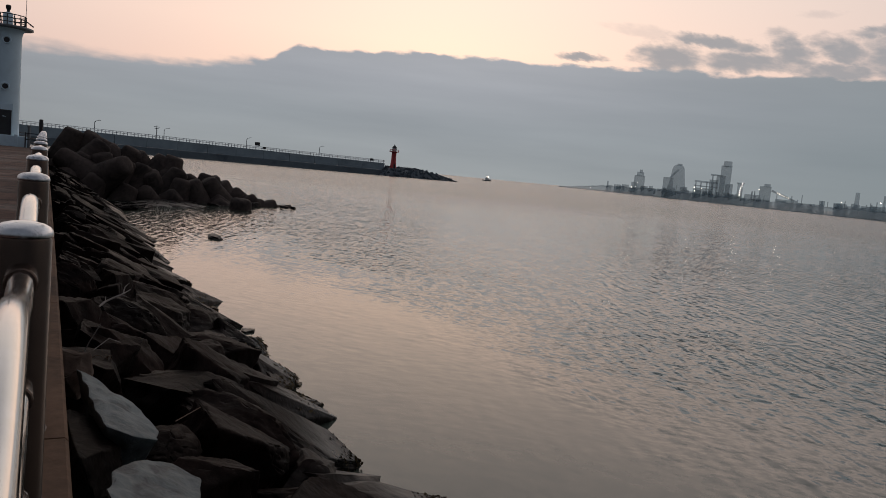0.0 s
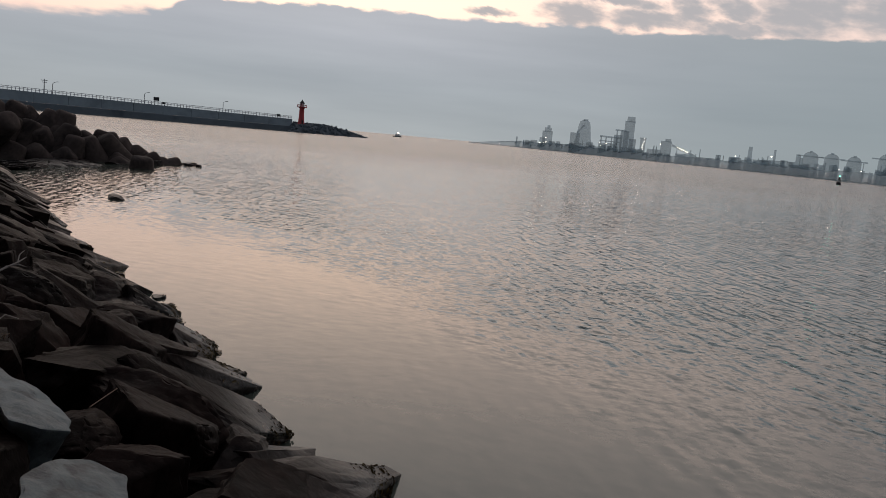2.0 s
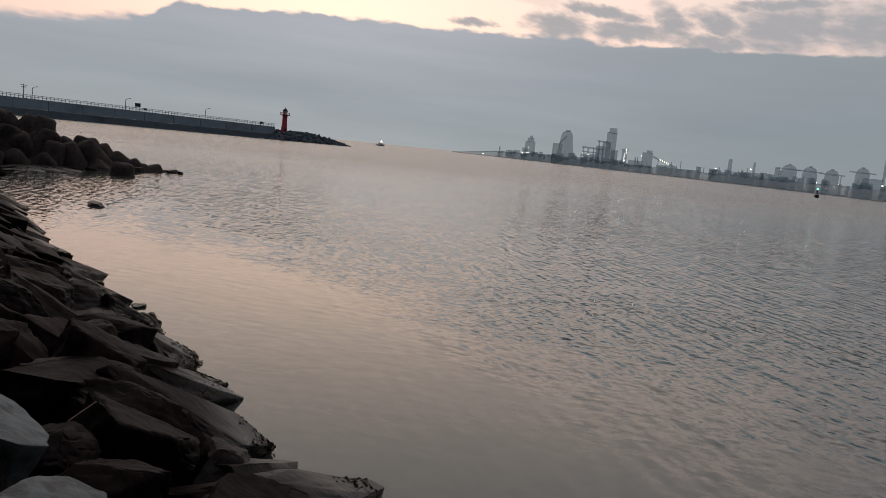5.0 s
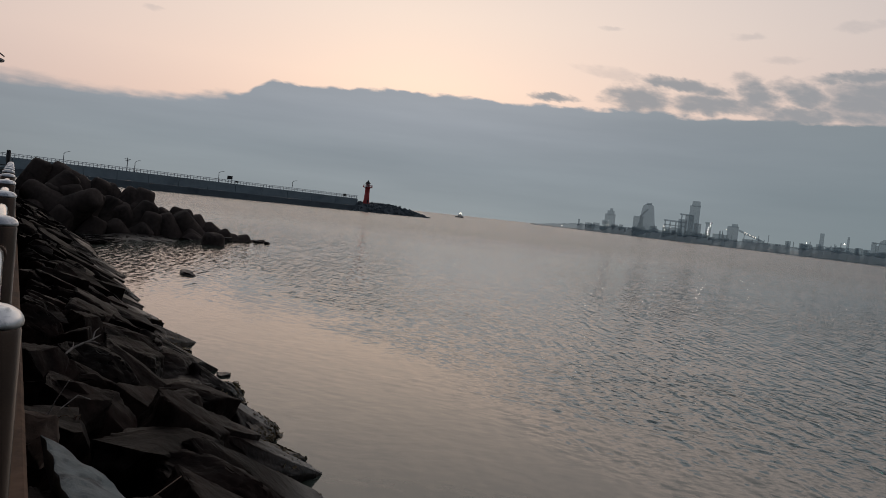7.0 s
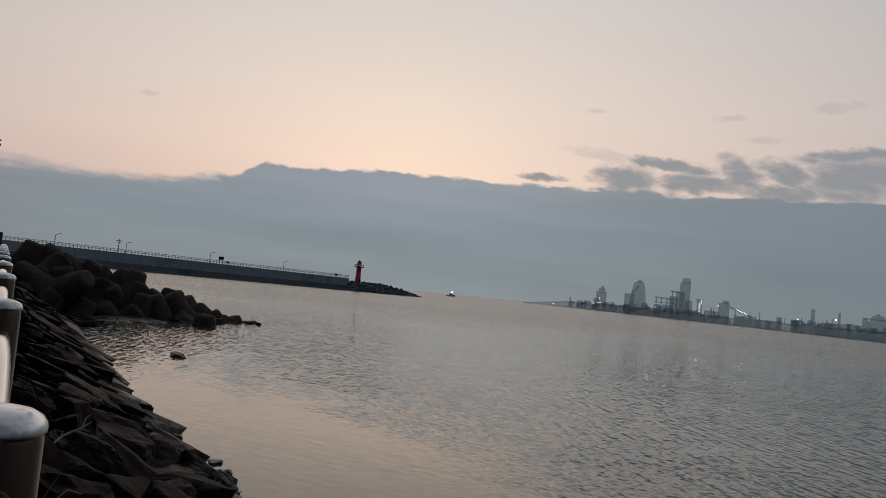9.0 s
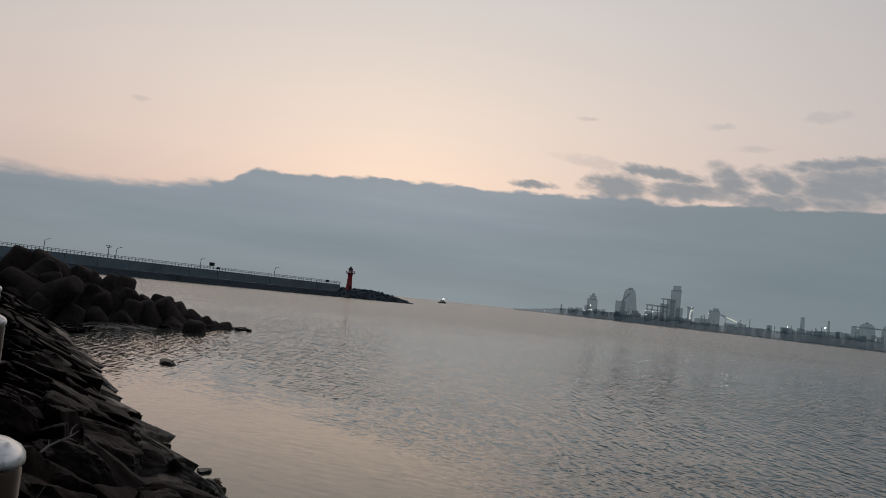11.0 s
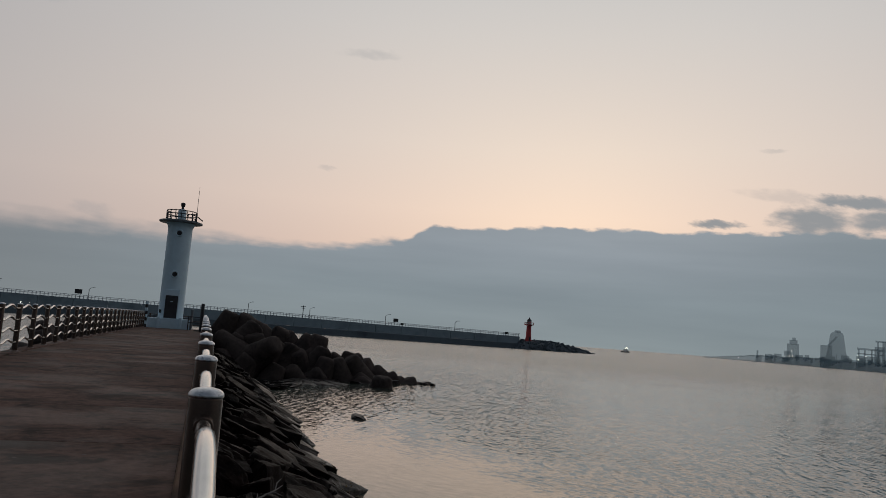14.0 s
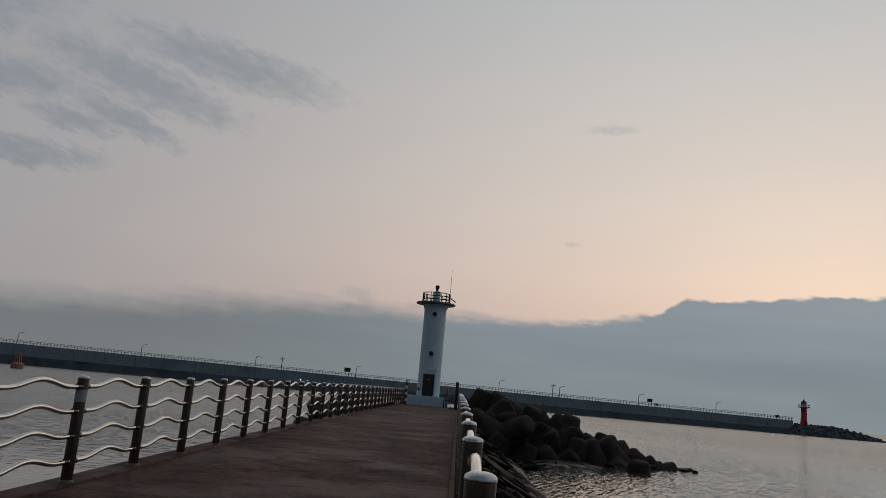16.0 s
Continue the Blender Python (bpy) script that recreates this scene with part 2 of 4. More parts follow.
def water_material():
    m = bpy.data.materials.new("harbour_water")
    m.use_nodes = True
    k = Nodes(m.node_tree)
    at = k.add("ShaderNodeNewGeometry").outputs["Position"]
    # ripples: short broken crests of several lengths, with calm and lively patches
    def ripple(length, heading, slope, stretch, shift):
        """Slopes of ripples of that wavelength that run towards heading (radians from +x); their crests are stretch times as long."""
        turned = k.mapped(k.add("ShaderNodeVectorMath", operation="ADD", inputs={0: at, 1: (shift, shift * 1.7, 0)}).outputs[0], (1, 1, 1), (0, 0, -heading))
        v = k.noise(k.mapped(turned, (1.9 / length, 1.9 / length / stretch, 1)), 1.0, 1.5, 0.5, 0.35)
        v = k.math("MULTIPLY", k.math("SUBTRACT", v, 0.5), slope)
        return k.math("MULTIPLY", v, math.cos(heading)), k.math("MULTIPLY", v, math.sin(heading))

    out = k.add("ShaderNodeVectorMath", operation="LENGTH", inputs={0: at}).outputs["Value"]
    patch = k.noise(k.mapped(at, (0.075, 0.045, 1), (0, 0, -0.5)), 1.0, 3, 0.55, 0.6)
    lively = k.smooth(patch, 0.40, 0.60)
    # a calm lane lies under the shelter of the pier and its rocks
    place = k.add("ShaderNodeSeparateXYZ", inputs={0: at}).outputs
    ragged = k.noise(k.mapped(at, (0.35, 0.16, 1), (0, 0, -0.4)), 1.0, 4, 0.6)
    open_water = k.smooth(k.math("ADD", place[0], k.math("MULTIPLY", k.math("SUBTRACT", ragged, 0.5), 11.0)), 7.8, 12.6)
    open_water = k.math("MAXIMUM", open_water, k.math("MULTIPLY", k.smooth(place[1], 24.0, 42.0), 0.75))
    live = k.math("ADD", 0.22, k.math("MULTIPLY", open_water, k.math("ADD", 1.2, k.math("MULTIPLY", lively, 0.8))))
    def train(length, heading, slope, wander):
        """Slopes of a regular train of ripples with long, wandering crests that break off here and there."""
        turned = k.mapped(at, (1, 1, 1), (0, 0, -heading))
        along = k.add("ShaderNodeSeparateXYZ", inputs={0: turned}).outputs[0]
        drift = k.noise(k.mapped(turned, (0.8 / length, 0.3 / length, 1)), 0.5, 2, 0.55)
        v = k.math("SINE", k.math("ADD", k.math("MULTIPLY", along, 6.2832 / length), k.math("MULTIPLY", drift, wander)))
        broken = k.noise(k.mapped(turned, (0.75 / length, 0.4 / length, 1)), 0.7, 2, 0.5)
        v = k.math("MULTIPLY", v, k.math("MULTIPLY", k.smooth(broken, 0.36, 0.66), slope))
        return k.math("MULTIPLY", v, math.cos(heading)), k.math("MULTIPLY", v, math.sin(heading))

    live = k.math("MULTIPLY", live, k.math("ADD", 0.6, k.math("MULTIPLY", k.smooth(out, 8.0, 28.0), 0.4)))
    sx, sy = 0.0, 0.0
    slopes = [ripple(*r) for r in ((0.34, -0.35, 0.30, 3.2, 0.0), (0.34, 0.9, 0.20, 3.4, 23.0), (0.22, 0.4, 0.26, 3.0, 41.0), (0.16, 1.2, 0.20, 2.6, 33.0), (0.11, -0.2, 0.24, 2.2, 57.0), (1.3, 0.2, 0.05, 3.0, 71.0))]
    slopes += [train(*r) for r in ((0.50, -0.44, 0.085, 9.0), (0.36, -0.30, 0.075, 9.0), (0.27, -0.55, 0.05, 9.0), (0.40, 0.55, 0.035, 10.0))]
    for tx, ty in slopes:
        sx, sy = k.math("ADD", sx, tx), k.math("ADD", sy, ty)
    # short chop in all directions away from the shelter of the bank
    chop = k.math("MULTIPLY", k.smooth(out, 40.0, 150.0), 1.2)
    for seed in (0.0, 40.0):
        v = k.add("ShaderNodeVectorMath", operation="ADD", inputs={0: at, 1: (seed, seed, seed)}).outputs[0]
        v = k.math("MULTIPLY", k.math("SUBTRACT", k.noise(v, 1.7, 2, 0.6), 0.5), chop)
        sx, sy = (k.math("ADD", sx, v), sy) if seed else (sx, k.math("ADD", sy, v))
    up = k.add("ShaderNodeVectorMath", operation="NORMALIZE", inputs={0: k.xyz(k.math("MULTIPLY", sx, live), k.math("MULTIPLY", sy, live), 1.0)}).outputs[0]
    rough = k.math("ADD", 0.085, k.math("MULTIPLY", k.smooth(out, 35.0, 170.0), 0.165))
    s = k.add("ShaderNodeBsdfPrincipled", inputs={"Base Color": (0.058, 0.071, 0.058, 1), "Roughness": rough, "IOR": 1.45, "Normal": up})
    k.tree.links.new(s.outputs[0], k.add("ShaderNodeOutputMaterial").inputs[0])
    return m


WATER_MAT = water_material()
DECK = material("worn_brown_deck", (0.098, 0.055, 0.043), 0.88, 0, 0.7, 9.0, 0.6, 0.012, (0.034, 0.0225, 0.019), 1.3, 0.12, spec=0.16, coords="World", specks=(0.11, 0.09, 0.082), patchy=0.24)
KERB = material("weathered_concrete_kerb", (0.135, 0.080, 0.052), 0.88, 0, 0.35, 14.0, 0.5, 0.01, (0.062, 0.040, 0.030), 1.2, spec=0.2)
STEEL = material("brushed_steel", (0.60, 0.58, 0.56), 0.16, 1.0, 0.06, 30.0, 0.06, 0.002, (0.60, 0.58, 0.55), 14.0)
POST = material("bronzed_steel_post", (0.085, 0.058, 0.046), 0.27, 0.9, 0.25, 12.0, 0.08, 0.003, (0.06, 0.042, 0.034), 2.0)
CAP = material("steel_cap", (0.60, 0.61, 0.63), 0.3, 1.0, 0.2, 40.0, 0.12, 0.002, (0.26, 0.28, 0.31), 28.0, 0.1)
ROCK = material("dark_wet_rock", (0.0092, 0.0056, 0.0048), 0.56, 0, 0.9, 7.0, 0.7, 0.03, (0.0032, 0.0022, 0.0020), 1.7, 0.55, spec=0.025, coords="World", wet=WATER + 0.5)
PALE = material("pale_granite", (0.105, 0.128, 0.132), 0.7, 0, 0.4, 9.0, 0.8, 0.03, (0.038, 0.045, 0.048), 3.2, coords="World")
TETRA = material("aged_concrete_armour", (0.056, 0.043, 0.038), 0.85, 0, 0.4, 3.5, 0.7, 0.04, (0.025, 0.020, 0.0185), 0.6, 0.3, spec=0.15, coords="World")
SLOPE = material("dark_gravel_bed", (0.014, 0.013, 0.013), 0.8, 0, 0.5, 6.0, 0.9, 0.05)
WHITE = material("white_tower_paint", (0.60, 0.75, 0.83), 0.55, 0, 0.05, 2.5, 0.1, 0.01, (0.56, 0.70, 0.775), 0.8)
DARK = material("dark_painted_metal", (0.035, 0.035, 0.038), 0.5, 0.3, 0.3, 10.0, 0.1, 0.004)
GREYMETAL = material("grey_painted_metal", (0.16, 0.17, 0.18), 0.5, 0.4, 0.2, 10.0, 0.1, 0.004)
RED = material("red_tower_paint", (0.50, 0.055, 0.06), 0.6, 0, 0.15, 1.5, 0.1, 0.01)
WALL = material("breakwater_concrete", (0.245, 0.30, 0.33), 0.85, 0, 0.16, 0.35, 0.2, 0.05, (0.18, 0.22, 0.245), 0.06)
QUAY = material("dark_tidal_concrete", (0.105, 0.132, 0.15), 0.8, 0, 0.2, 0.4, 0.2, 0.05, (0.06, 0.075, 0.088), 0.05)
MOUND = material("breakwater_armour_rock", (0.075, 0.095, 0.11), 0.85, 0, 0.4, 0.6, 0.6, 0.2)
WEED = material("brown_seaweed", (0.10, 0.066, 0.022), 0.5, 0, 0.5, 30.0, 0.4, 0.01)
RUSTED = material("dull_rusted_plate", (0.21, 0.16, 0.135), 0.8, 0, 0.35, 25.0, 0.4, 0.004, (0.10, 0.065, 0.05), 9.0)
TAPE = material("grey_tape", (0.30, 0.32, 0.35), 0.5, 0, 0.1, 20.0, 0.1, 0.002)
BROWN = material("brown_sandstone", (0.085, 0.055, 0.04), 0.85, 0, 0.35, 14.0, 0.6, 0.02)
DRY = material("dry_plant_stem", (0.10, 0.062, 0.04), 0.9, 0, 0.4, 40.0, 0.2, 0.002)
TWIG = material("bleached_driftwood", (0.25, 0.22, 0.20), 0.8, 0, 0.2, 20.0, 0.3, 0.004)
# Haze is put into these two materials: pale blue-grey colour, partly see-through.
LAND = veiled(material("haze_tinted_ground", (0.25, 0.33, 0.36), 0.95, 0, 0.15, 0.05, 0.0), 0.42)
PLANT = veiled(material("haze_tinted_steel", (0.33, 0.43, 0.475), 0.9, 0, 0.12, 0.08, 0.0, per=0.1), 0.66)
HULL = material("dark_hull_paint", (0.05, 0.055, 0.07), 0.5, 0, 0.2, 1.0)
# The far railing is lightened by making it slightly see-through, like haze.
FARRAIL = veiled(material("white_far_railing", (0.85, 0.86, 0.86), 0.5, 0, 0.05, 1.0), 0.12)
CABIN = material("white_cabin_paint", (0.7, 0.7, 0.7), 0.5, 0, 0.1, 1.0)
ORANGE = material("orange_buoy_paint", (0.40, 0.17, 0.10), 0.6, 0, 0.2, 1.0)
LAMPLIGHT = glow("white_lamp", (1.0, 0.93, 0.8), 4.5)
GREENLIGHT = glow("green_lamp", (0.1, 0.9, 0.6), 4.0)


# ---------------------------------------------------------------- mesh tools
def mesh_of(name, bm, mat):
    me = bpy.data.meshes.new(name)
    bm.normal_update()
    bm.to_mesh(me)
    bm.free()
    for m in (mat if isinstance(mat, (list, tuple)) else (mat,)):
        me.materials.append(m)
    return me


def smooth_mesh(me, angle=40):
    for p in me.polygons:
        p.use_smooth = True
    me.set_sharp_from_angle(angle=radians(angle))
    return me


def part(name, bm, mat, parent, label="", smooth=False):
    me = mesh_of(name, bm, mat) if isinstance(bm, bmesh.types.BMesh) else bm
    if smooth:
        smooth_mesh(me)
    ob = new(name, me)
    ob.parent = parent
    return tagged(ob, label)


def empty(name, at=(0, 0, 0), turn=0.0):
    ob = new(name)
    ob.matrix_world = pose(*at, 0, 0, turn)
    ob.empty_display_size = 0.2
    return ob


def box(bm, centre, size, bevel=0.0, turn=0.0):
    r = bmesh.ops.create_cube(bm, size=1.0)
    m = Matrix.Translation(centre) @ Matrix.Rotation(turn, 4, "Z") @ Matrix.Diagonal((*size, 1))
    bmesh.ops.transform(bm, matrix=m, verts=r["verts"])
    if bevel:
        edges = list({e for v in r["verts"] for e in v.link_edges})
        bmesh.ops.bevel(bm, geom=edges, offset=bevel, segments=2, profile=0.6, affect="EDGES")
    return bm


def lathe(bm, profile, n=24, centre=(0, 0, 0), close=True):
    """Rings of (radius, height) about the z axis."""
    rings = []
    for r, z in profile:
        rings.append([bm.verts.new((centre[0] + r * math.cos(2 * math.pi * i / n), centre[1] + r * math.sin(2 * math.pi * i / n), centre[2] + z)) for i in range(n)])
    for a, b in zip(rings, rings[1:]):
        for i in range(n):
            bm.faces.new((a[i], a[(i + 1) % n], b[(i + 1) % n], b[i]))
    if close:
        bm.faces.new(rings[0][::-1])
        bm.faces.new(rings[-1])
    return bm


def tube(bm, path, radius, n=8):
    """A round bar along the points of path; radius is a number or a list."""
    pts = [Vector(p) for p in path]
    rad = radius if isinstance(radius, (list, tuple)) else [radius] * len(pts)
    rings = []
    for i, p in enumerate(pts):
        d = (pts[min(i + 1, len(pts) - 1)] - pts[max(i - 1, 0)]).normalized()
        u = d.cross(Vector((0, 0, 1)))
        u = u.normalized() if u.length > 0.05 else d.cross(Vector((1, 0, 0))).normalized()
        v = u.cross(d)
        rings.append([bm.verts.new(p + rad[i] * (math.cos(2 * math.pi * j / n) * u + math.sin(2 * math.pi * j / n) * v)) for j in range(n)])
    for a, b in zip(rings, rings[1:]):
        for j in range(n):
            bm.faces.new((a[j], a[(j + 1) % n], b[(j + 1) % n], b[j]))
    bm.faces.new(rings[0][::-1])
    bm.faces.new(rings[-1])
    bmesh.ops.recalc_face_normals(bm, faces=bm.faces)
    return bm


def B():
    return bmesh.new()


# ---------------------------------------------------------------- water
def build_water():
    me = bpy.data.meshes.new("water")
    s = 4500.0
    me.from_pydata([(-s, -s, WATER), (s, -s, WATER), (s, s, WATER), (-s, s, WATER)], [], [(0, 1, 2, 3)])
    me.materials.append(WATER_MAT)
    tagged(new("water", me), "calm rippled grey harbour water at dusk", "water", kind="structure")


build_water()


# ---------------------------------------------------------------- pier
def deck_z(y):
    return 0.566 * (1 - math.exp(-y / 20.0)) if y > 0 else 0.02 * y


X_LEFT, X_RIGHT = -4.523, 0.118
DECK_END = 70.0


def build_pier():
    pier = empty("pier", (0, 0, 0))
    tagged(pier, "long concrete pier with worn brown deck", "pier", kind="structure")
    # one slab every three metres, with a narrow open joint
    y = -12.0
    while y < DECK_END - 0.1:
        y2 = min(y + 3.0, DECK_END)
        bm = B()
        n = 4
        ys = [y + 0.008 + (y2 - y - 0.016) * i / n for i in range(n + 1)]
        top = [[bm.verts.new((x, q, deck_z(q))) for q in ys] for x in (X_LEFT + 0.12, -0.03)]
        low = [[bm.verts.new((x, q, deck_z(q) - 0.3)) for q in ys] for x in (X_LEFT + 0.12, -0.03)]
        for i in range(n):
            bm.faces.new((top[0][i], top[1][i], top[1][i + 1], top[0][i + 1]))
            bm.faces.new((low[0][i], low[0][i + 1], low[1][i + 1], low[1][i]))
        for e, f in ((0, 1), (n, -1)):
            q = (top[0][e], low[0][e], low[1][e], top[1][e])
            bm.faces.new(q if f > 0 else q[::-1])
        part("slab", bm, DECK, pier)
        for x, w in ((X_LEFT - 0.06, 0.36), (0.142, 0.335)):
            bm = B()
            for q0, q1 in zip(ys, ys[1:]):
                v = [bm.verts.new((x + a * w / 2, q, deck_z(q) + z)) for q in (q0, q1) for a, z in ((-1, -0.5), (1, -0.5), (1, 0.012), (0.9, 0.03), (-0.9, 0.03), (-1, 0.012))]
                for i in range(6):
                    bm.faces.new((v[i], v[(i + 1) % 6], v[6 + (i + 1) % 6], v[6 + i]))
                bm.faces.new(v[:6][::-1])
                bm.faces.new(v[6:])
            bmesh.ops.remove_doubles(bm, verts=bm.verts, dist=1e-4)
            bmesh.ops.recalc_face_normals(bm, faces=bm.faces)
            part("kerb", bm, DECK if x < -1 else KERB, pier)
        y = y2
    # body of the pier below the deck
    bm = B()
    box(bm, ((X_LEFT + 0.1) / 2, 28.9, -2.7), (4.5, 82.0, 4.2))
    part("pier_body", bm, KERB, pier)
    return pier


build_pier()


def rail_bar(length):
    """One wavy bar between two posts: straight stubs and a rounded rise between them."""
    pts = []
    for i in range(21):
        u = (0, 0.03, *[j / 20 for j in range(2, 19)], 0.97, 1)[i]
        s = min(max((u - 0.13) / 0.74, 0), 1)
        pts.append((0, (u - 0.5) * length, 0.085 * math.sin(math.pi * s) ** 2 if 0 < s < 1 else 0.0))
    bm = B()
    tube(bm, pts, [0.038 if i in (0, 20) else 0.029 for i in range(21)], 12)
    return smooth_mesh(mesh_of("rail", bm, STEEL))


def build_railing(name, x, first, step, count, label, taped=-1):
    thing = empty(name, (x, first, deck_z(first)))
    tagged(thing, label, "railing")
    bm = B()
    lathe(bm, [(0.066, 0.0), (0.066, 1.195), (0.064, 1.205)], 28)
    post = smooth_mesh(mesh_of("post", bm, POST))
    bm = B()
    lathe(bm, [(0.065, 1.204), (0.0685, 1.207), (0.069, 1.213), (0.0675, 1.221), (0.062, 1.229), (0.049, 1.237), (0.027, 1.2425), (0.004, 1.2445)], 32)
    cap = smooth_mesh(mesh_of("cap", bm, CAP), 60)
    bm = B()
    lathe(bm, [(0.098, 0.0), (0.098, 0.008), (0.094, 0.012), (0.078, 0.012), (0.076, 0.026)], 20, close=True)
    foot = smooth_mesh(mesh_of("base_plate", bm, RUSTED))
    bar = rail_bar(step - 0.12)
    bm = B()
    tube(bm, [(0, -0.04, 0), (0, -0.036, 0), (0, 0.03, 0), (0, 0.036, 0)], [0.034, 0.0375, 0.0375, 0.031], 14)
    sleeve = smooth_mesh(mesh_of("sleeve", bm, POST))
    for i in range(count):
        y = first + i * step
        z = deck_z(y) + 0.028
        o = part("post", post, None, thing)
        o.location = (0, i * step, z - deck_z(first))
        part("cap", cap, None, o, "domed steel cap")
        part("base_plate", foot, None, o, "round steel base plate")
        if taped == i:
            bm = B()
            lathe(bm, [(0.0665, 0.93), (0.068, 0.931), (0.068, 1.075), (0.0665, 1.076)], 24)
            part("tape_band", bm, TAPE, o, "pale grey tape band", smooth=True)
        if i + 1 < count:
            z2 = deck_z(y + step) + 0.028
            for h in (1.11, 0.82, 0.53, 0.235):
                r = part("rail", bar, None, thing)
                r.location = (0, (i + 0.5) * step, (z + z2) / 2 - deck_z(first) + h)
                r.rotation_euler = (math.atan2(z2 - z, step), 0, 0)
                if i < 11:
                    for end in (-1, 1):
                        part("sleeve", sleeve, None, r, "dark steel sleeve").location = (0, end * (step / 2 - 0.1), 0)
    return thing


build_railing("railing", X_LEFT, 9.149 - 5 * 1.846, 1.846, 36, "bronzed post railing with four wavy steel bars", 5)
build_railing("railing", X_RIGHT, 3.141 - 4 * 1.835, 1.835, 37, "bronzed post railing with wavy steel bars above the rocks")


# ---------------------------------------------------------------- white lighthouse
def build_white_lighthouse():
    cx, cy, z0 = -2.65, 67.0, 0.36
    t = empty("lighthouse", (cx, cy, z0))
    tagged(t, "slender white lighthouse with round gallery and dark door", "lighthouse")
    bm = B()
    box(bm, (0, 0, 0.5), (3.4, 3.0, 1.0), 0.04)
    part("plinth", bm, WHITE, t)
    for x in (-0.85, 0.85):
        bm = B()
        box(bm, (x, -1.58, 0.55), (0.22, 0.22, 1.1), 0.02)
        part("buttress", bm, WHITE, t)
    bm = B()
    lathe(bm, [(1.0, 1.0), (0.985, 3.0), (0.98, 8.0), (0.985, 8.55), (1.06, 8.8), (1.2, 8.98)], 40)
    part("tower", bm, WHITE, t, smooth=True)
    bm = B()
    box(bm, (0, -0.96, 2.2), (1.16, 0.16, 2.36), 0.02)
    frame_ = part("door_frame", bm, WHITE, t)
    bm = B()
    box(bm, (0, -1.05, 1.96), (0.98, 0.05, 1.86), 0.01)
    door = part("door", bm, DARK, t, "dark steel door")
    bm = B()
    box(bm, (0, -1.085, 2.4), (0.22, 0.01, 0.05))
    part("notice", bm, WHITE, door, "small pale notice")
    bm = B()
    box(bm, (-0.82, -0.66, 1.55), (0.16, 0.16, 0.26), 0.01)
    part("meter_box", bm, DARK, t)
    for z in (4.65, 8.1):
        bm = B()
        ring = [(0.32, 0), (0.32, 0.12), (0.28, 0.17), (0.21, 0.16), (0.195, 0.02)]
        lathe(bm, ring, 24)
        bmesh.ops.transform(bm, matrix=pose(0, -0.95, z, 90), verts=bm.verts)
        rim = part("porthole", bm, WHITE, t, smooth=True)
        bm = B()
        lathe(bm, [(0.195, 0.03), (0.195, 0.13)], 24)
        bmesh.ops.transform(bm, matrix=pose(0, -0.95, z, 90), verts=bm.verts)
        part("pane", bm, DARK, rim, "dark round pane")
    bm = B()
    lathe(bm, [(1.2, 8.98), (1.72, 9.03), (1.75, 9.05), (1.75, 9.15), (1.7, 9.18)], 40)
    part("gallery", bm, GREYMETAL, t, smooth=True)
    n = 16
    for i in range(n):
        a = 2 * math.pi * i / n
        bm = B()
        tube(bm, [(1.22 * math.cos(a), 1.22 * math.sin(a), 9.15), (1.22 * math.cos(a), 1.22 * math.sin(a), 10.02)], 0.036, 6)
        part("baluster", bm, DARK, t)
    for h in (9.45, 9.75, 10.02):
        bm = B()
        tube(bm, [(1.22 * math.cos(2 * math.pi * i / 32), 1.22 * math.sin(2 * math.pi * i / 32), h) for i in range(33)], 0.036, 6)
        part("handrail", bm, DARK, t)
    bm = B()
    lathe(bm, [(0.34, 9.15), (0.34, 10.1), (0.3, 10.2), (0.2, 10.25)], 20)
    part("lantern_base", bm, WHITE, t, smooth=True)
    bm = B()
    lathe(bm, [(0.12, 10.25), (0.1, 10.42), (0.17, 10.52), (0.19, 10.72), (0.13, 10.8), (0.05, 10.82)], 16)
    part("lantern", bm, DARK, t, smooth=True)
    bm = B()
    tube(bm, [(1.18, 0, 9.2), (1.19, 0, 12.3)], [0.03, 0.012], 6)
    part("aerial", bm, GREYMETAL, t)
    bm = B()
    box(bm, (1.5, -0.2, 9.55), (0.55, 0.5, 0.05), 0.01)
    bmesh.ops.rotate(bm, cent=(1.5, -0.2, 9.55), matrix=Matrix.Rotation(radians(35), 3, "Y"), verts=bm.verts)
    part("solar_panel", bm, DARK, t)
    return t


build_white_lighthouse()


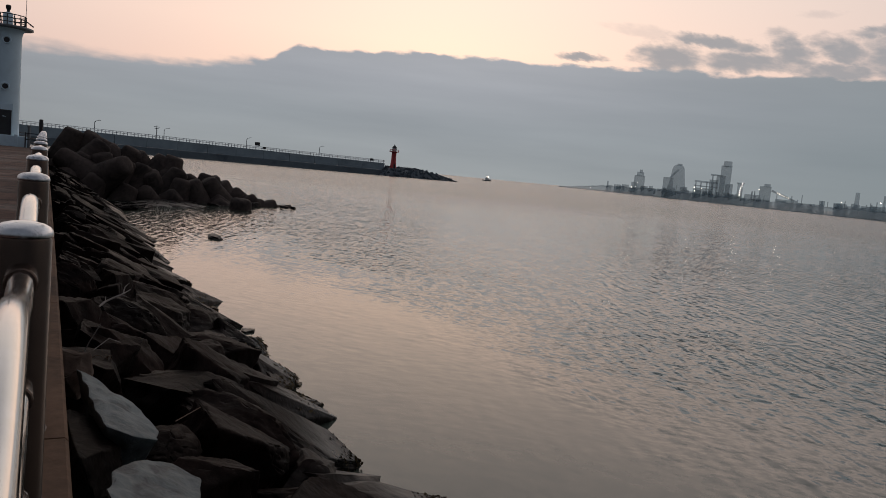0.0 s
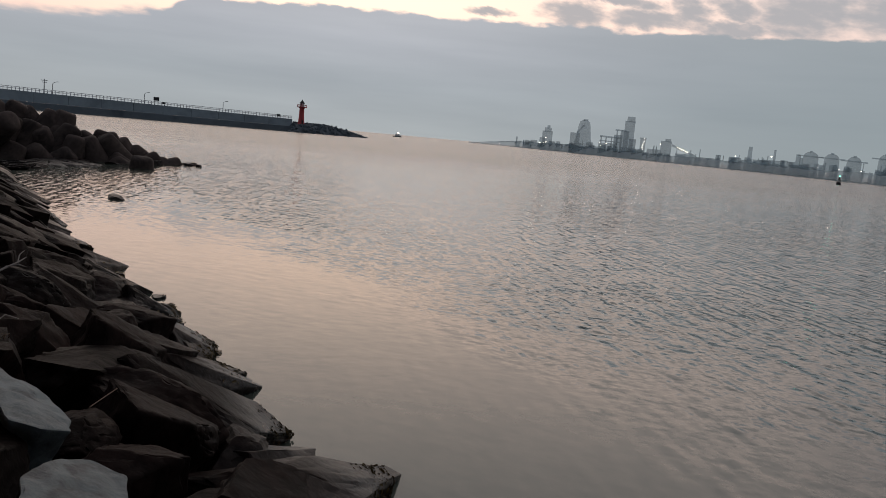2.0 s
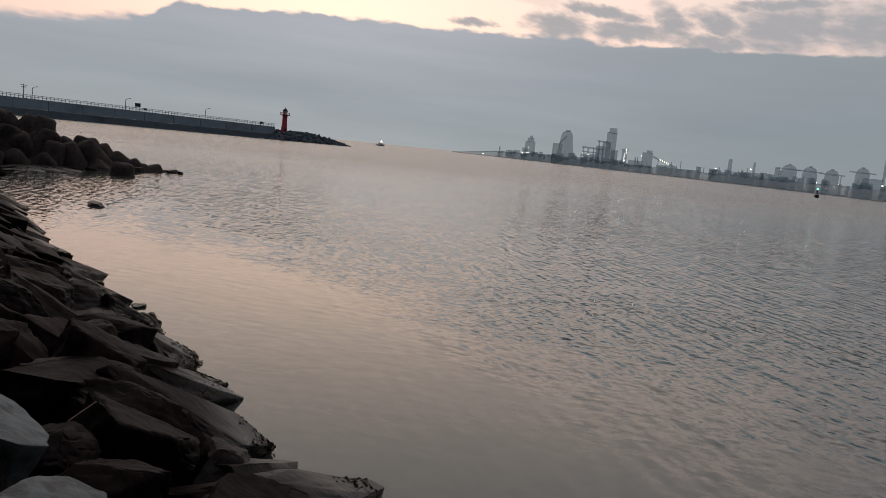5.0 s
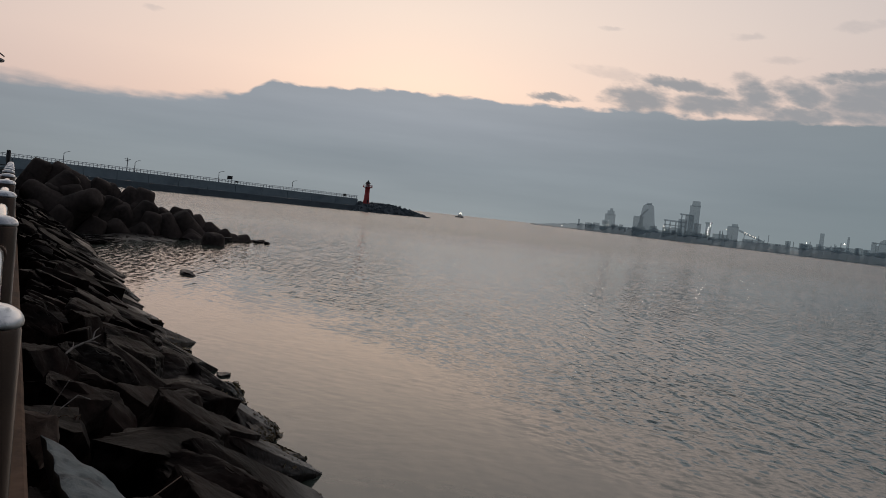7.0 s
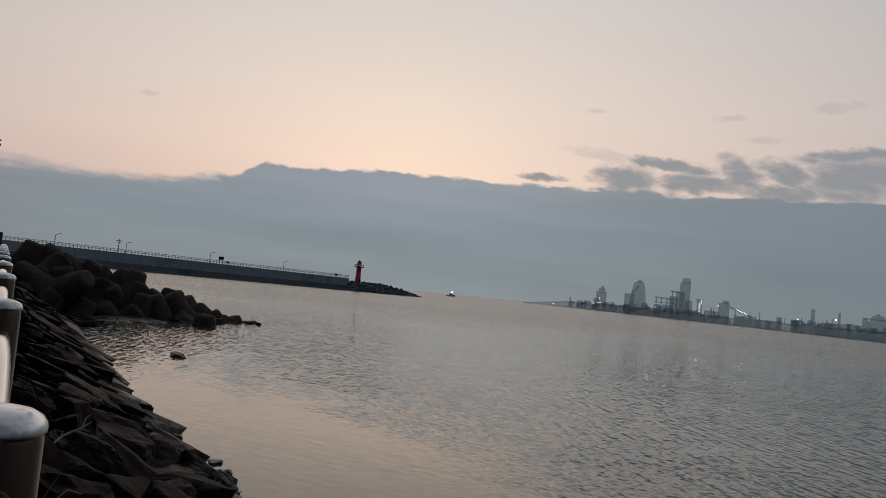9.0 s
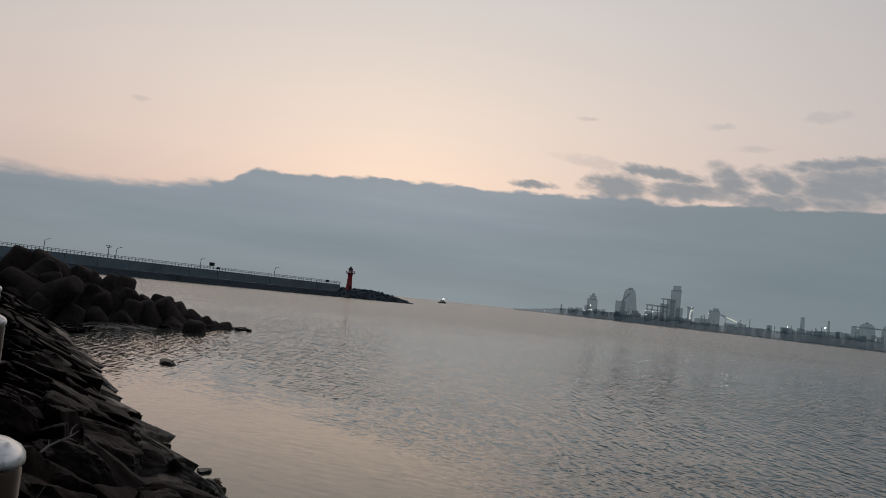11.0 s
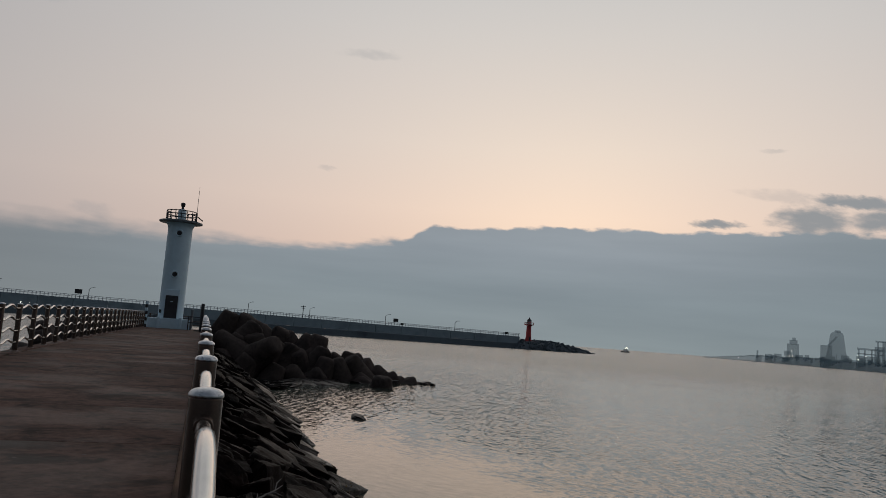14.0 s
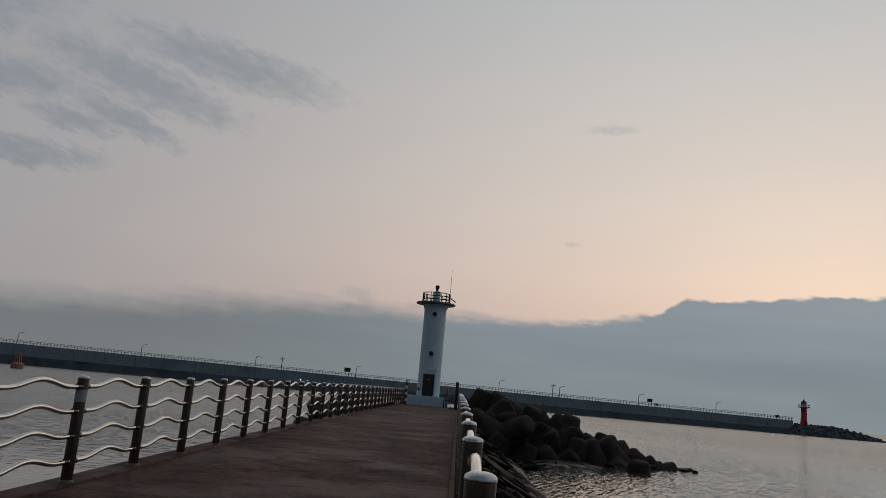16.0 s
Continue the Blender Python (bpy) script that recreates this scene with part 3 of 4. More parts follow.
# ---------------------------------------------------------------- rocks below the railing
def rock_mesh(seed, size, mat, cuts=3, taper=0.0, thin=0.0):
    """An angular quarry stone: a block with broken corners, chamfered, then split along ridges and roughened."""
    rng = random.Random(seed)
    bm = B()
    bmesh.ops.create_cube(bm, size=1.0)
    for v in bm.verts:
        v.co += Vector((rng.uniform(-0.13, 0.13), rng.uniform(-0.13, 0.13), rng.uniform(-0.1, 0.1)))
    # break off corners and edges along flat faces
    for _ in range(rng.randint(6, 8)):
        n = Vector((rng.choice((-1, 1)) * rng.uniform(0.3, 1), rng.choice((-1, 1)) * rng.uniform(0.3, 1), rng.uniform(-0.7, 1.0))).normalized()
        bmesh.ops.bisect_plane(bm, geom=list(bm.verts) + list(bm.edges) + list(bm.faces), plane_co=n * rng.uniform(0.38, 0.52), plane_no=n, clear_outer=True)
    corners = {tuple(round(c, 4) for c in v.co) for v in bm.verts}
    bm.free()
    bm = B()
    for c in sorted(corners):
        bm.verts.new(c)
    r = bmesh.ops.convex_hull(bm, input=bm.verts)
    bmesh.ops.delete(bm, geom=list({g for g in r["geom_interior"] + r["geom_unused"] if isinstance(g, bmesh.types.BMVert)}), context="VERTS")
    bmesh.ops.dissolve_limit(bm, angle_limit=radians(12), verts=bm.verts, edges=bm.edges)
    bmesh.ops.bevel(bm, geom=list(bm.edges), offset=0.1, segments=3, profile=0.5, affect="EDGES", clamp_overlap=True)
    bmesh.ops.triangulate(bm, faces=bm.faces)
    for _ in range(cuts):
        bmesh.ops.subdivide_edges(bm, edges=[e for e in bm.edges if e.calc_length() > 0.5 / 2 ** (_ + 1)], cuts=1, use_grid_fill=True)
        bmesh.ops.triangulate(bm, faces=[f for f in bm.faces if len(f.verts) > 3])
    for v in bm.verts:
        q = v.co * 2.6 + Vector((seed * 7.1, 0, 0))
        ridge = 1 - abs(noise.noise(Vector((q.x * 0.7, q.y * 1.3, q.z * 3.0)) * 1.6)) * 2
        d = noise.noise(q) * 0.03 + noise.noise(q * 2.3) * 0.03 + noise.noise(q * 5.5) * 0.02 - max(ridge - 0.72, 0) * 0.09
        v.co += v.co.normalized() * d
        v.co.y *= 1 - taper * (0.5 - v.co.x)
        v.co.z *= 1 - thin * (0.5 - v.co.x)
    bmesh.ops.transform(bm, matrix=Matrix.Diagonal((*size, 1)), verts=bm.verts)
    return smooth_mesh(mesh_of("boulder", bm, mat), 32)


def shore_x(y):
    """Where the common stones end; longer ones reach past this line into the water."""
    return 3.62 - 0.34 * min(max((y - 15.0) / 5.0, 0), 1) + 0.12 * math.sin(y * 0.9)


def slope_z(x, y):
    """Height of the stone slope between the pier and the water."""
    u = min(max((x - 0.3) / 4.0, 0), 1.3)
    return -0.45 + (WATER + 0.45) * u


def build_slope():
    bm = B()
    rows = []
    for i in range(56):
        y = -8 + i * 1.4
        row = []
        for j in range(13):
            x = 0.2 + j * 0.42
            n = noise.noise((x * 0.9, y * 0.9, 3)) * 0.2
            row.append(bm.verts.new((x, y, slope_z(x, y) - 0.45 - 0.25 * max(x - 3.0, 0) + n)))
        rows.append(row)
    for a, b in zip(rows, rows[1:]):
        for j in range(12):
            bm.faces.new((a[j], a[j + 1], b[j + 1], b[j]))
    me = smooth_mesh(mesh_of("ground", bm, SLOPE), 180)
    tagged(new("ground", me), "dark stony bed under the rocks", "ground", kind="structure")


build_slope()


def place_boulder(me, x, y, z, turn, size, label="dark angular quarry boulder on the sloping bank", lean=26.6, side=0.0):
    ob = tagged(new("boulder", me), label, "rock", "boulders of the bank")
    ob.matrix_world = pose(x, y, z, 0, lean, 0) @ pose(0, 0, 0, side, 0, turn) @ Matrix.Diagonal((*size, 1))
    return ob


def slab_mesh(outline, lift, thick, seed):
    """A flat broken slab with that outline in plan, lying on the bank with its top lift above the slope."""
    bm = B()
    top = [bm.verts.new((x, y, slope_z(x, y) + lift)) for x, y in outline]
    mx, my = sum(p[0] for p in outline) / len(outline), sum(p[1] for p in outline) / len(outline)
    low = [bm.verts.new((mx + (x - mx) * 0.6, my + (y - my) * 0.6 + 0.05, slope_z(mx, y) + lift - thick)) for x, y in outline]
    n = len(outline)
    bm.faces.new(top[::-1])
    bm.faces.new(low)
    for i in range(n):
        bm.faces.new((top[i], top[(i + 1) % n], low[(i + 1) % n], low[i]))
    bmesh.ops.recalc_face_normals(bm, faces=bm.faces)
    bmesh.ops.bevel(bm, geom=list(bm.edges), offset=0.02, segments=2, profile=0.6, affect="EDGES", clamp_overlap=True)
    bmesh.ops.triangulate(bm, faces=bm.faces)
    for step in (0.3, 0.16, 0.08, 0.045):
        bmesh.ops.subdivide_edges(bm, edges=[e for e in bm.edges if e.calc_length() > step], cuts=1, use_grid_fill=True)
        bmesh.ops.triangulate(bm, faces=[f for f in bm.faces if len(f.verts) > 3])
    for v in bm.verts:
        q = v.co * 5.0 + Vector((seed, 0, 0))
        v.co += Vector((noise.noise(q * 1.3) * 0.02, noise.noise(q * 1.3 + Vector((9, 0, 0))) * 0.02, noise.noise(q) * 0.022 + noise.noise(q * 2.7) * 0.012))
    return smooth_mesh(mesh_of("boulder", bm, PALE), 30)


def build_boulders():
    rng = random.Random(5)
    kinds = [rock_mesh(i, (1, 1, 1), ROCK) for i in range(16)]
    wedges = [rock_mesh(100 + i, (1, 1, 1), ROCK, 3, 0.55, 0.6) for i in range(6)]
    # the large stones that lie nearest: place, length, width, turn
    big = [(1.12, 5.3, 0.95, 0.52, 75), (1.75, 7.5, 2.2, 0.75, 42), (1.85, 5.85, 1.15, 0.75, 20), (1.28, 4.75, 0.75, 0.55, 25), (2.15, 4.55, 1.2, 0.7, 25),
           (1.9, 11.9, 1.5, 0.75, 45), (0.46, 4.35, 1.05, 0.36, 90), (2.45, 9.1, 1.4, 0.75, 40), (2.5, 10.6, 1.4, 0.75, 35), (1.0, 9.2, 0.95, 0.7, 20), (0.75, 7.5, 0.6, 0.7, 0), (2.75, 13.2, 1.6, 0.8, 45)]
    for i, (x, y, a, b, turn) in enumerate(big):
        place_boulder(kinds[i % 16], x, y, slope_z(x, y) - 0.1, turn, (a, b, 0.42 + 0.1 * (i % 3)), side=rng.uniform(-12, 12), lean=rng.uniform(20, 30))
    # long slabs that run down the bank and dip into the water: tip, length, width, turn
    tips = [(4.4, 6.55, 2.8, 1.2, 36), (3.72, 7.95, 2.2, 1.1, 34), (3.95, 9.75, 2.0, 1.0, 30), (4.25, 10.6, 1.7, 0.7, 40), (4.42, 12.0, 1.8, 0.9, 42), (4.2, 13.5, 1.4, 0.7, 30), (4.5, 14.6, 1.5, 0.75, 52), (4.22, 16.2, 2.0, 0.85, 40),
            (4.14, 18.95, 2.3, 0.95, 52), (3.85, 21.15, 2.0, 0.85, 34), (3.55, 22.3, 1.4, 0.7, 20), (4.0, 25.7, 2.1, 0.9, 42), (3.7, 28.7, 2.0, 0.9, 36), (3.6, 27.0, 1.5, 0.7, 25), (4.3, 32.0, 2.3, 1.0, 45), (4.1, 30.4, 1.5, 0.7, 30),
            (4.32, 34.8, 2.1, 1.0, 40), (3.9, 37.3, 1.8, 0.9, 35), (4.5, 41.8, 2.4, 1.0, 42), (3.9, 39.6, 1.6, 0.9, 20), (4.2, 45.9, 2.3, 1.0, 40), (4.0, 43.9, 1.7, 0.8, 30)]
    for i, (tx, ty, a, b, turn) in enumerate(tips):
        x, y = tx - 0.5 * a * math.cos(radians(turn)) * 0.9, ty - 0.5 * a * math.sin(radians(turn))
        big.append((x, y, a, b, turn))
        place_boulder(wedges[i % 6], x, y, slope_z(x, y) - (0.17 if i else 0.05), turn + 180, (a * 1.13, b * 1.15, 0.5 + 0.09 * (i % 3)), side=rng.uniform(-12, 9), lean=25.0 + rng.uniform(-3, 3))
    pale = "pale grey granite boulder among dark stones"
    for k, outline in enumerate((((0.45, 5.62), (0.60, 5.45), (0.74, 5.25), (0.88, 5.08), (0.96, 4.70), (0.92, 4.45), (0.74, 4.36), (0.58, 4.40), (0.50, 4.95)),
                                 ((0.49, 3.05), (0.56, 3.38), (0.70, 3.66), (0.90, 3.77), (1.07, 3.66), (1.0, 3.2), (0.74, 2.85), (0.53, 2.78)))):
        tagged(new("boulder", slab_mesh(outline, 0.25 + 0.1 * k, 0.42, 71 + k)), pale, "rock", "boulders of the bank")
    rubble = B()
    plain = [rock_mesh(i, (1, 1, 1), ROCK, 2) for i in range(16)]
    y = -3.5
    while y < 55:
        x = 0.55 + rng.uniform(0, 0.3)
        last = False
        while not last:
            a = rng.uniform(0.85, 1.75)
            b = a * rng.uniform(0.5, 0.8)
            px, py = x + rng.uniform(-0.15, 0.15), y + rng.uniform(-0.25, 0.25)
            last = px > shore_x(py) - 0.56 * a - 0.1
            if last:
                px = shore_x(py) - 0.56 * a
            if px < 1.3:
                a, b = a * 0.68, b * 0.68
            inside = lambda q: math.hypot(((px - q[0]) * math.cos(radians(q[4])) + (py - q[1]) * math.sin(radians(q[4]))) / q[2], ((py - q[1]) * math.cos(radians(q[4])) - (px - q[0]) * math.sin(radians(q[4]))) / q[3])
            if any(inside(q) < 0.58 for q in big) or math.hypot(px - 0.74, (py - 4.95) * 0.6) < 0.66 or math.hypot(px - 0.78, py - 3.3) < 0.62:
                x += a * 0.5
                continue
            near = any(math.hypot((px - q[0]) / q[2], (py - q[1]) / q[3]) < 0.62 for q in big) or math.hypot(px - 0.8, (py - 4.7) * 0.7) < 0.85
            drop = 0.36 if near else rng.uniform(0.16, 0.28) if last else rng.uniform(0.06, 0.26)
            ob = place_boulder(rng.choice(kinds), px, py, slope_z(px, py) - drop, rng.gauss(38, 28) + (90 if rng.random() < 0.3 else 0), (a, b, rng.uniform(0.36, 0.46) if last else rng.uniform(0.5, 0.85)), lean=rng.uniform(8, 36) if py < 13 else rng.uniform(20, 32), side=rng.uniform(-24, 20) if py < 13 else rng.uniform(-10, 9))
            if py > 21:
                start = len(rubble.verts)
                rubble.from_mesh(plain[kinds.index(ob.data)])
                rubble.verts.ensure_lookup_table()
                bmesh.ops.transform(rubble, matrix=ob.matrix_world, verts=rubble.verts[start:])
                bpy.data.objects.remove(ob)
            x += a * 0.66
        y += rng.uniform(0.62, 0.9)
    # small stones awash along the water's edge
    for i in range(40):
        y = 9.5 + 34 * rng.random()
        x = shore_x(y) + rng.uniform(-0.1, 0.6)
        a = rng.uniform(0.25, 0.6)
        place_boulder(rng.choice(kinds), x, y, WATER + rng.uniform(-0.06, 0.0), rng.uniform(-90, 90), (a, a * rng.uniform(0.5, 0.8), rng.uniform(0.14, 0.24)), "small dark stone awash at the water's edge", lean=rng.uniform(-6, 14))
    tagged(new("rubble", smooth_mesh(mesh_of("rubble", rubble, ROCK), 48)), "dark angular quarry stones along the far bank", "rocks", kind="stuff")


build_boulders()


# ---------------------------------------------------------------- armour blocks
def tetrapod_mesh():
    bm = B()
    for d in ((0, 0, 1), (0.943, 0, -0.333), (-0.471, 0.816, -0.333), (-0.471, -0.816, -0.333)):
        start = len(bm.verts)
        lathe(bm, [(0.90, -0.1), (0.83, 0.3), (0.71, 0.9), (0.59, 1.5), (0.51, 1.95), (0.48, 2.1), (0.40, 2.19), (0.25, 2.225), (0.05, 2.23)], 20)
        bm.verts.ensure_lookup_table()
        bmesh.ops.transform(bm, matrix=Vector(d).to_track_quat("Z", "Y").to_matrix().to_4x4(), verts=bm.verts[start:])
    for v in bm.verts:
        v.co += v.co.normalized() * (noise.noise(v.co * 1.7) * 0.04 + noise.noise(v.co * 4.5) * 0.03)
    return smooth_mesh(mesh_of("tetrapod", bm, TETRA), 55)


def build_tetrapods():
    rng = random.Random(3)
    me = tetrapod_mesh()
    # the tops fall from the pier outwards: x, y, top, how far the block is tipped over, and the way it faces
    places = [(1.55, 60.0, 2.40, 20, 80), (2.9, 60.0, 2.30, 32, 60), (3.7, 60.2, 1.85, 24, 100), (4.5, 60.3, 1.55, 38, -70), (5.5, 60.0, 1.45, 26, 70), (6.6, 60.2, 1.18, 36, -60), (7.8, 60.0, 1.08, 30, 90), (8.4, 59.7, 1.06, 16, 70), (9.1, 60.0, 0.3, 34, -60), (10.1, 59.6, -0.25, 40, 60), (10.9, 59.4, -0.12, 14, 80), (11.9, 59.2, -0.2, 18, -80), (12.7, 58.8, -0.5, 24, -80), (13.4, 58.4, -1.0, 46, -80), (14.5, 58.0, -1.4, 58, -85),
              (2.3, 57.4, 0.75, 22, 60), (3.4, 57.8, 1.75, 36, 95), (3.9, 57.0, 0.85, 15, -40), (5.0, 57.4, 0.65, 28, 80), (6.1, 57.4, 0.3, 20, 100), (7.3, 57.4, -0.1, 26, -50), (8.6, 57.8, 0.2, 30, 85), (8.9, 57.0, -0.55, 16, 70), (10.2, 57.4, -0.5, 24, -75), (11.4, 57.6, -0.3, 34, -80),
              (3.1, 55.4, -0.55, 30, 60), (4.9, 55.4, -1.1, 24, 100), (6.6, 55.8, -1.2, 34, -70), (8.4, 56.2, -1.35, 44, 60), (11.6, 56.8, -1.55, 50, -80), (12.15, 52.4, -1.45, 12, 0), (15.3, 58.6, -1.78, 55, -60), (16.3, 58.3, -1.74, 18, -80),
              (1.4, 57.0, 0.9, 60, 30), (2.0, 63.0, 1.6, 40, 10), (4.4, 63.2, 1.0, 50, 20), (7.0, 62.8, 0.6, 50, 200)]
    for x, y, top, tip, face in places:
        ob = tagged(new("tetrapod", me), "weathered dark concrete tetrapod in a heap", "tetrapod", "tetrapods beside the pier")
        turn = pose(0, 0, 0, 0, 0, face + rng.uniform(-12, 12)) @ pose(0, 0, 0, tip, 0, 0) @ pose(0, 0, 0, 0, 0, rng.uniform(0, 360)) @ Matrix.Scale(1.42, 4)
        peak = max((turn @ v.co for v in me.vertices), key=lambda q: q.z)
        ob.matrix_world = Matrix.Translation((x - peak.x, y - peak.y, top - peak.z)) @ turn


build_tetrapods()


# loose stones in the water past the heap, and dark blocks on the other side of the pier
def build_water_stones():
    me = rock_mesh(90, (1, 1, 1), ROCK)
    rng = random.Random(31)
    spots = [(7.0, 33.5, 1.0, 0.5, 0.24), (14.2, 56.6, 0.9, 0.7, 0.5), (17.0, 57.4, 0.7, 0.5, 0.3), (17.6, 57.0, 0.4, 0.3, 0.3)]
    for i in range(75):
        x = 3.6 + 7.6 * rng.random() ** 1.3
        spots.append((x, 46.0 + 1.15 * (x - 3.6) + 5.5 * rng.random(), rng.uniform(0.6, 2.1), rng.uniform(0.4, 1.0), rng.uniform(0.1, 0.3)))
    for x, y, a, b, c in spots:
        ob = tagged(new("boulder", me), "dark wet stone rising from the water", "rock", "stones in the water")
        ob.matrix_world = pose(x, y, WATER + c * 0.1, 5, 4, x * 40) @ Matrix.Diagonal((a, b, c, 1))


build_water_stones()


def build_left_blocks():
    rng = random.Random(8)
    me = tetrapod_mesh()
    for i in range(13):
        y = 35.0 + i * 2.2
        ob = tagged(new("tetrapod", me), "dark concrete tetrapod against the pier side", "tetrapod", "tetrapods on the seaward side")
        z = -0.75 + 0.45 * min(i / 3, 1)
        ob.matrix_world = pose(X_LEFT - 1.5 - rng.uniform(0, 0.4), y, z, rng.uniform(0, 360), rng.uniform(0, 360), rng.uniform(0, 360)) @ Matrix.Diagonal((0.8, 0.8, 0.8, 1))


build_left_blocks()


# posts by the white lighthouse, and the railing across the pier's end
def build_end_posts():
    z = deck_z(64)
    t = empty("marker_post", (-4.42, 64.9, z))
    tagged(t, "black and white banded marker post", "post")
    for i in range(8):
        bm = B()
        lathe(bm, [(0.11, i * 0.26), (0.11, i * 0.26 + 0.26)], 14)
        part("band", bm, WHITE if i % 2 else DARK, t)
    t = empty("mooring_post", (-0.12, 60.5, deck_z(60)))
    tagged(t, "tall dark steel post beside the railing", "post")
    bm = B()
    lathe(bm, [(0.13, 0), (0.13, 2.1), (0.1, 2.15)], 14)
    part("shaft", bm, DARK, t)
    t = empty("gate", (-0.62, 64.0, deck_z(64)))
    tagged(t, "dark steel gate beside the white lighthouse", "gate")
    for x in (-0.52, 0.52):
        bm = B()
        box(bm, (x, 0, 0.58), (0.09, 0.09, 1.16), 0.01)
        part("post", bm, DARK, t)
    for h in (0.62, 1.08):
        bm = B()
        box(bm, (0, 0, h), (0.95, 0.06, 0.07), 0.01)
        part("bar", bm, DARK, t)
    t = empty("short_post", (-0.93, 65.2, deck_z(65)))
    tagged(t, "grey steel post behind the gate", "post")
    bm = B()
    lathe(bm, [(0.1, 0), (0.1, 1.55), (0.13, 1.56), (0.13, 1.66), (0.05, 1.7)], 14)
    part("shaft", bm, GREYMETAL, t, smooth=True)
    t = empty("end_railing", (0, 69.6, deck_z(69)))
    tagged(t, "low steel railing across the end of the pier", "railing")
    for x in (-4.4, -3.3, -2.2, -1.1, -0.2):
        bm = B()
        lathe(bm, [(0.06, 0), (0.06, 1.15)], 12, (x, 0, 0))
        part("post", bm, POST, t)
    for h in (0.35, 0.7, 1.08):
        bm = B()
        tube(bm, [(-4.5, 0, h), (0.0, 0, h)], 0.03, 8)
        part("rail", bm, POST, t)


build_end_posts()


# ---------------------------------------------------------------- far breakwater with red lighthouse
BW_A, BW_B = Vector((-420, 332, 0)), Vector((168, 390, 0))


def bw_top(x):
    return 7.2 + (4.45 - 7.2) * (x + 217) / (166 + 217)


def bw_at(heading):
    """The point of the breakwater's crown wall in that direction from the pier."""
    u = Vector((math.sin(radians(heading)), math.cos(radians(heading)), 0))
    d = BW_B - BW_A
    k = (BW_A.x * d.y - BW_A.y * d.x) / (u.x * d.y - u.y * d.x)
    return u * k


def extrude(bm, a, b, profile, side):
    """A bar from a to b with the outline of (offset to the side, height)."""
    n = len(profile(a))
    vs = [bm.verts.new((q.x + side.x * o, q.y + side.y * o, z)) for q in (a, b) for o, z in profile(q)]
    for j in range(n):
        bm.faces.new((vs[j], vs[(j + 1) % n], vs[n + (j + 1) % n], vs[n + j]))
    bm.faces.new(vs[:n][::-1])
    bm.faces.new(vs[n:])
    bmesh.ops.recalc_face_normals(bm, faces=bm.faces)


def build_breakwater():
    t = empty("breakwater", (0, 0, 0))
    tagged(t, "long grey concrete breakwater across the harbour mouth", "breakwater", kind="structure")
    n = 42
    d = (BW_B - BW_A) / n

    def ledge(q):
        return WATER + 0.43 * (bw_top(q.x) - WATER)

    side = Vector((d.y, -d.x, 0)).normalized()
    post_bm = B()
    box(post_bm, (0, 0, 0.75), (0.3, 0.3, 1.5))
    post = mesh_of("post", post_bm, FARRAIL)
    for i in range(n):
        a, b = BW_A + d * i, BW_A + d * (i + 1)
        bm = B()
        extrude(bm, a + d * 0.006, b - d * 0.006, lambda q: ((0, bw_top(q.x)), (0.5, bw_top(q.x)), (0.8, ledge(q)), (-8, ledge(q)), (-8, bw_top(q.x) - 1)), side)
        block = part("wall_block", bm, WALL, t)
        bm = B()
        extrude(bm, a, b, lambda q: ((3.2, ledge(q) - 0.02), (3.3, ledge(q) - 0.3), (3.9, WATER - 2), (-8, WATER - 2), (-8, ledge(q) - 0.02)), side)
        part("quay_wall", bm, QUAY, block, "dark tidal concrete foot")
        for h in (0.75, 1.45):
            bm = B()
            extrude(bm, a, b, lambda q: ((0.1, bw_top(q.x) + h), (0.3, bw_top(q.x) + h), (0.3, bw_top(q.x) + h + 0.22), (0.1, bw_top(q.x) + h + 0.22)), side)
            part("rail", bm, FARRAIL, block)
        for j in range(9):
            p = a + d * ((j + 0.5) / 9) + side * 0.2
            o = part("post", post, None, block)
            o.location = (p.x, p.y, bw_top(p.x))
    rng = random.Random(2)
    # rounded head of armour rock
    bm = B()
    def crown(x, y):
        across = max(0.0, 1 - (abs(y - 390) / 11) ** 2.2)
        return 5.5 * (1 - max(0, (x - 186) / 27) ** 1.6) * across * min(1, max(0, (x - 162) / 8)) if x < 213 else 0.0
    head = [[bm.verts.new((x, y, WATER - 0.9 + max(crown(x, y), 0) + noise.noise((x * 0.45, y * 0.45, 1)) * 0.7)) for x in [156 + i for i in range(60)]] for y in range(378, 403)]
    for a, b in zip(head, head[1:]):
        for i in range(59):
            bm.faces.new((a[i], a[i + 1], b[i + 1], b[i]))
    stone = rock_mesh(60, (1, 1, 1), MOUND, 0)
    for i in range(380):
        x, y = 160 + 53 * rng.random(), 390 + rng.uniform(-10, 8)
        s = rng.uniform(1.1, 1.9)
        start = len(bm.verts)
        bm.from_mesh(stone)
        bm.verts.ensure_lookup_table()
        bmesh.ops.transform(bm, matrix=pose(x, y, WATER - 0.8 + max(crown(x, y), 0), rng.uniform(0, 360), rng.uniform(0, 360), rng.uniform(0, 360)) @ Matrix.Diagonal((s, s, s * 0.8, 1)), verts=bm.verts[start:])
    tagged(part("rubble_head", bm, MOUND, t), "heaped rock head of the breakwater", kind="stuff")
    for az in (-11.7, -11.2):
        p = bw_at(az) + side * 4.0
        bm = B()
        lathe(bm, [(0.08, 0), (0.14, 0.13), (0.08, 0.26)], 10, (p.x, p.y, WATER + 4.6))
        part("lamp", bm, LAMPLIGHT, t, "small white lamp")
    return t


build_breakwater()


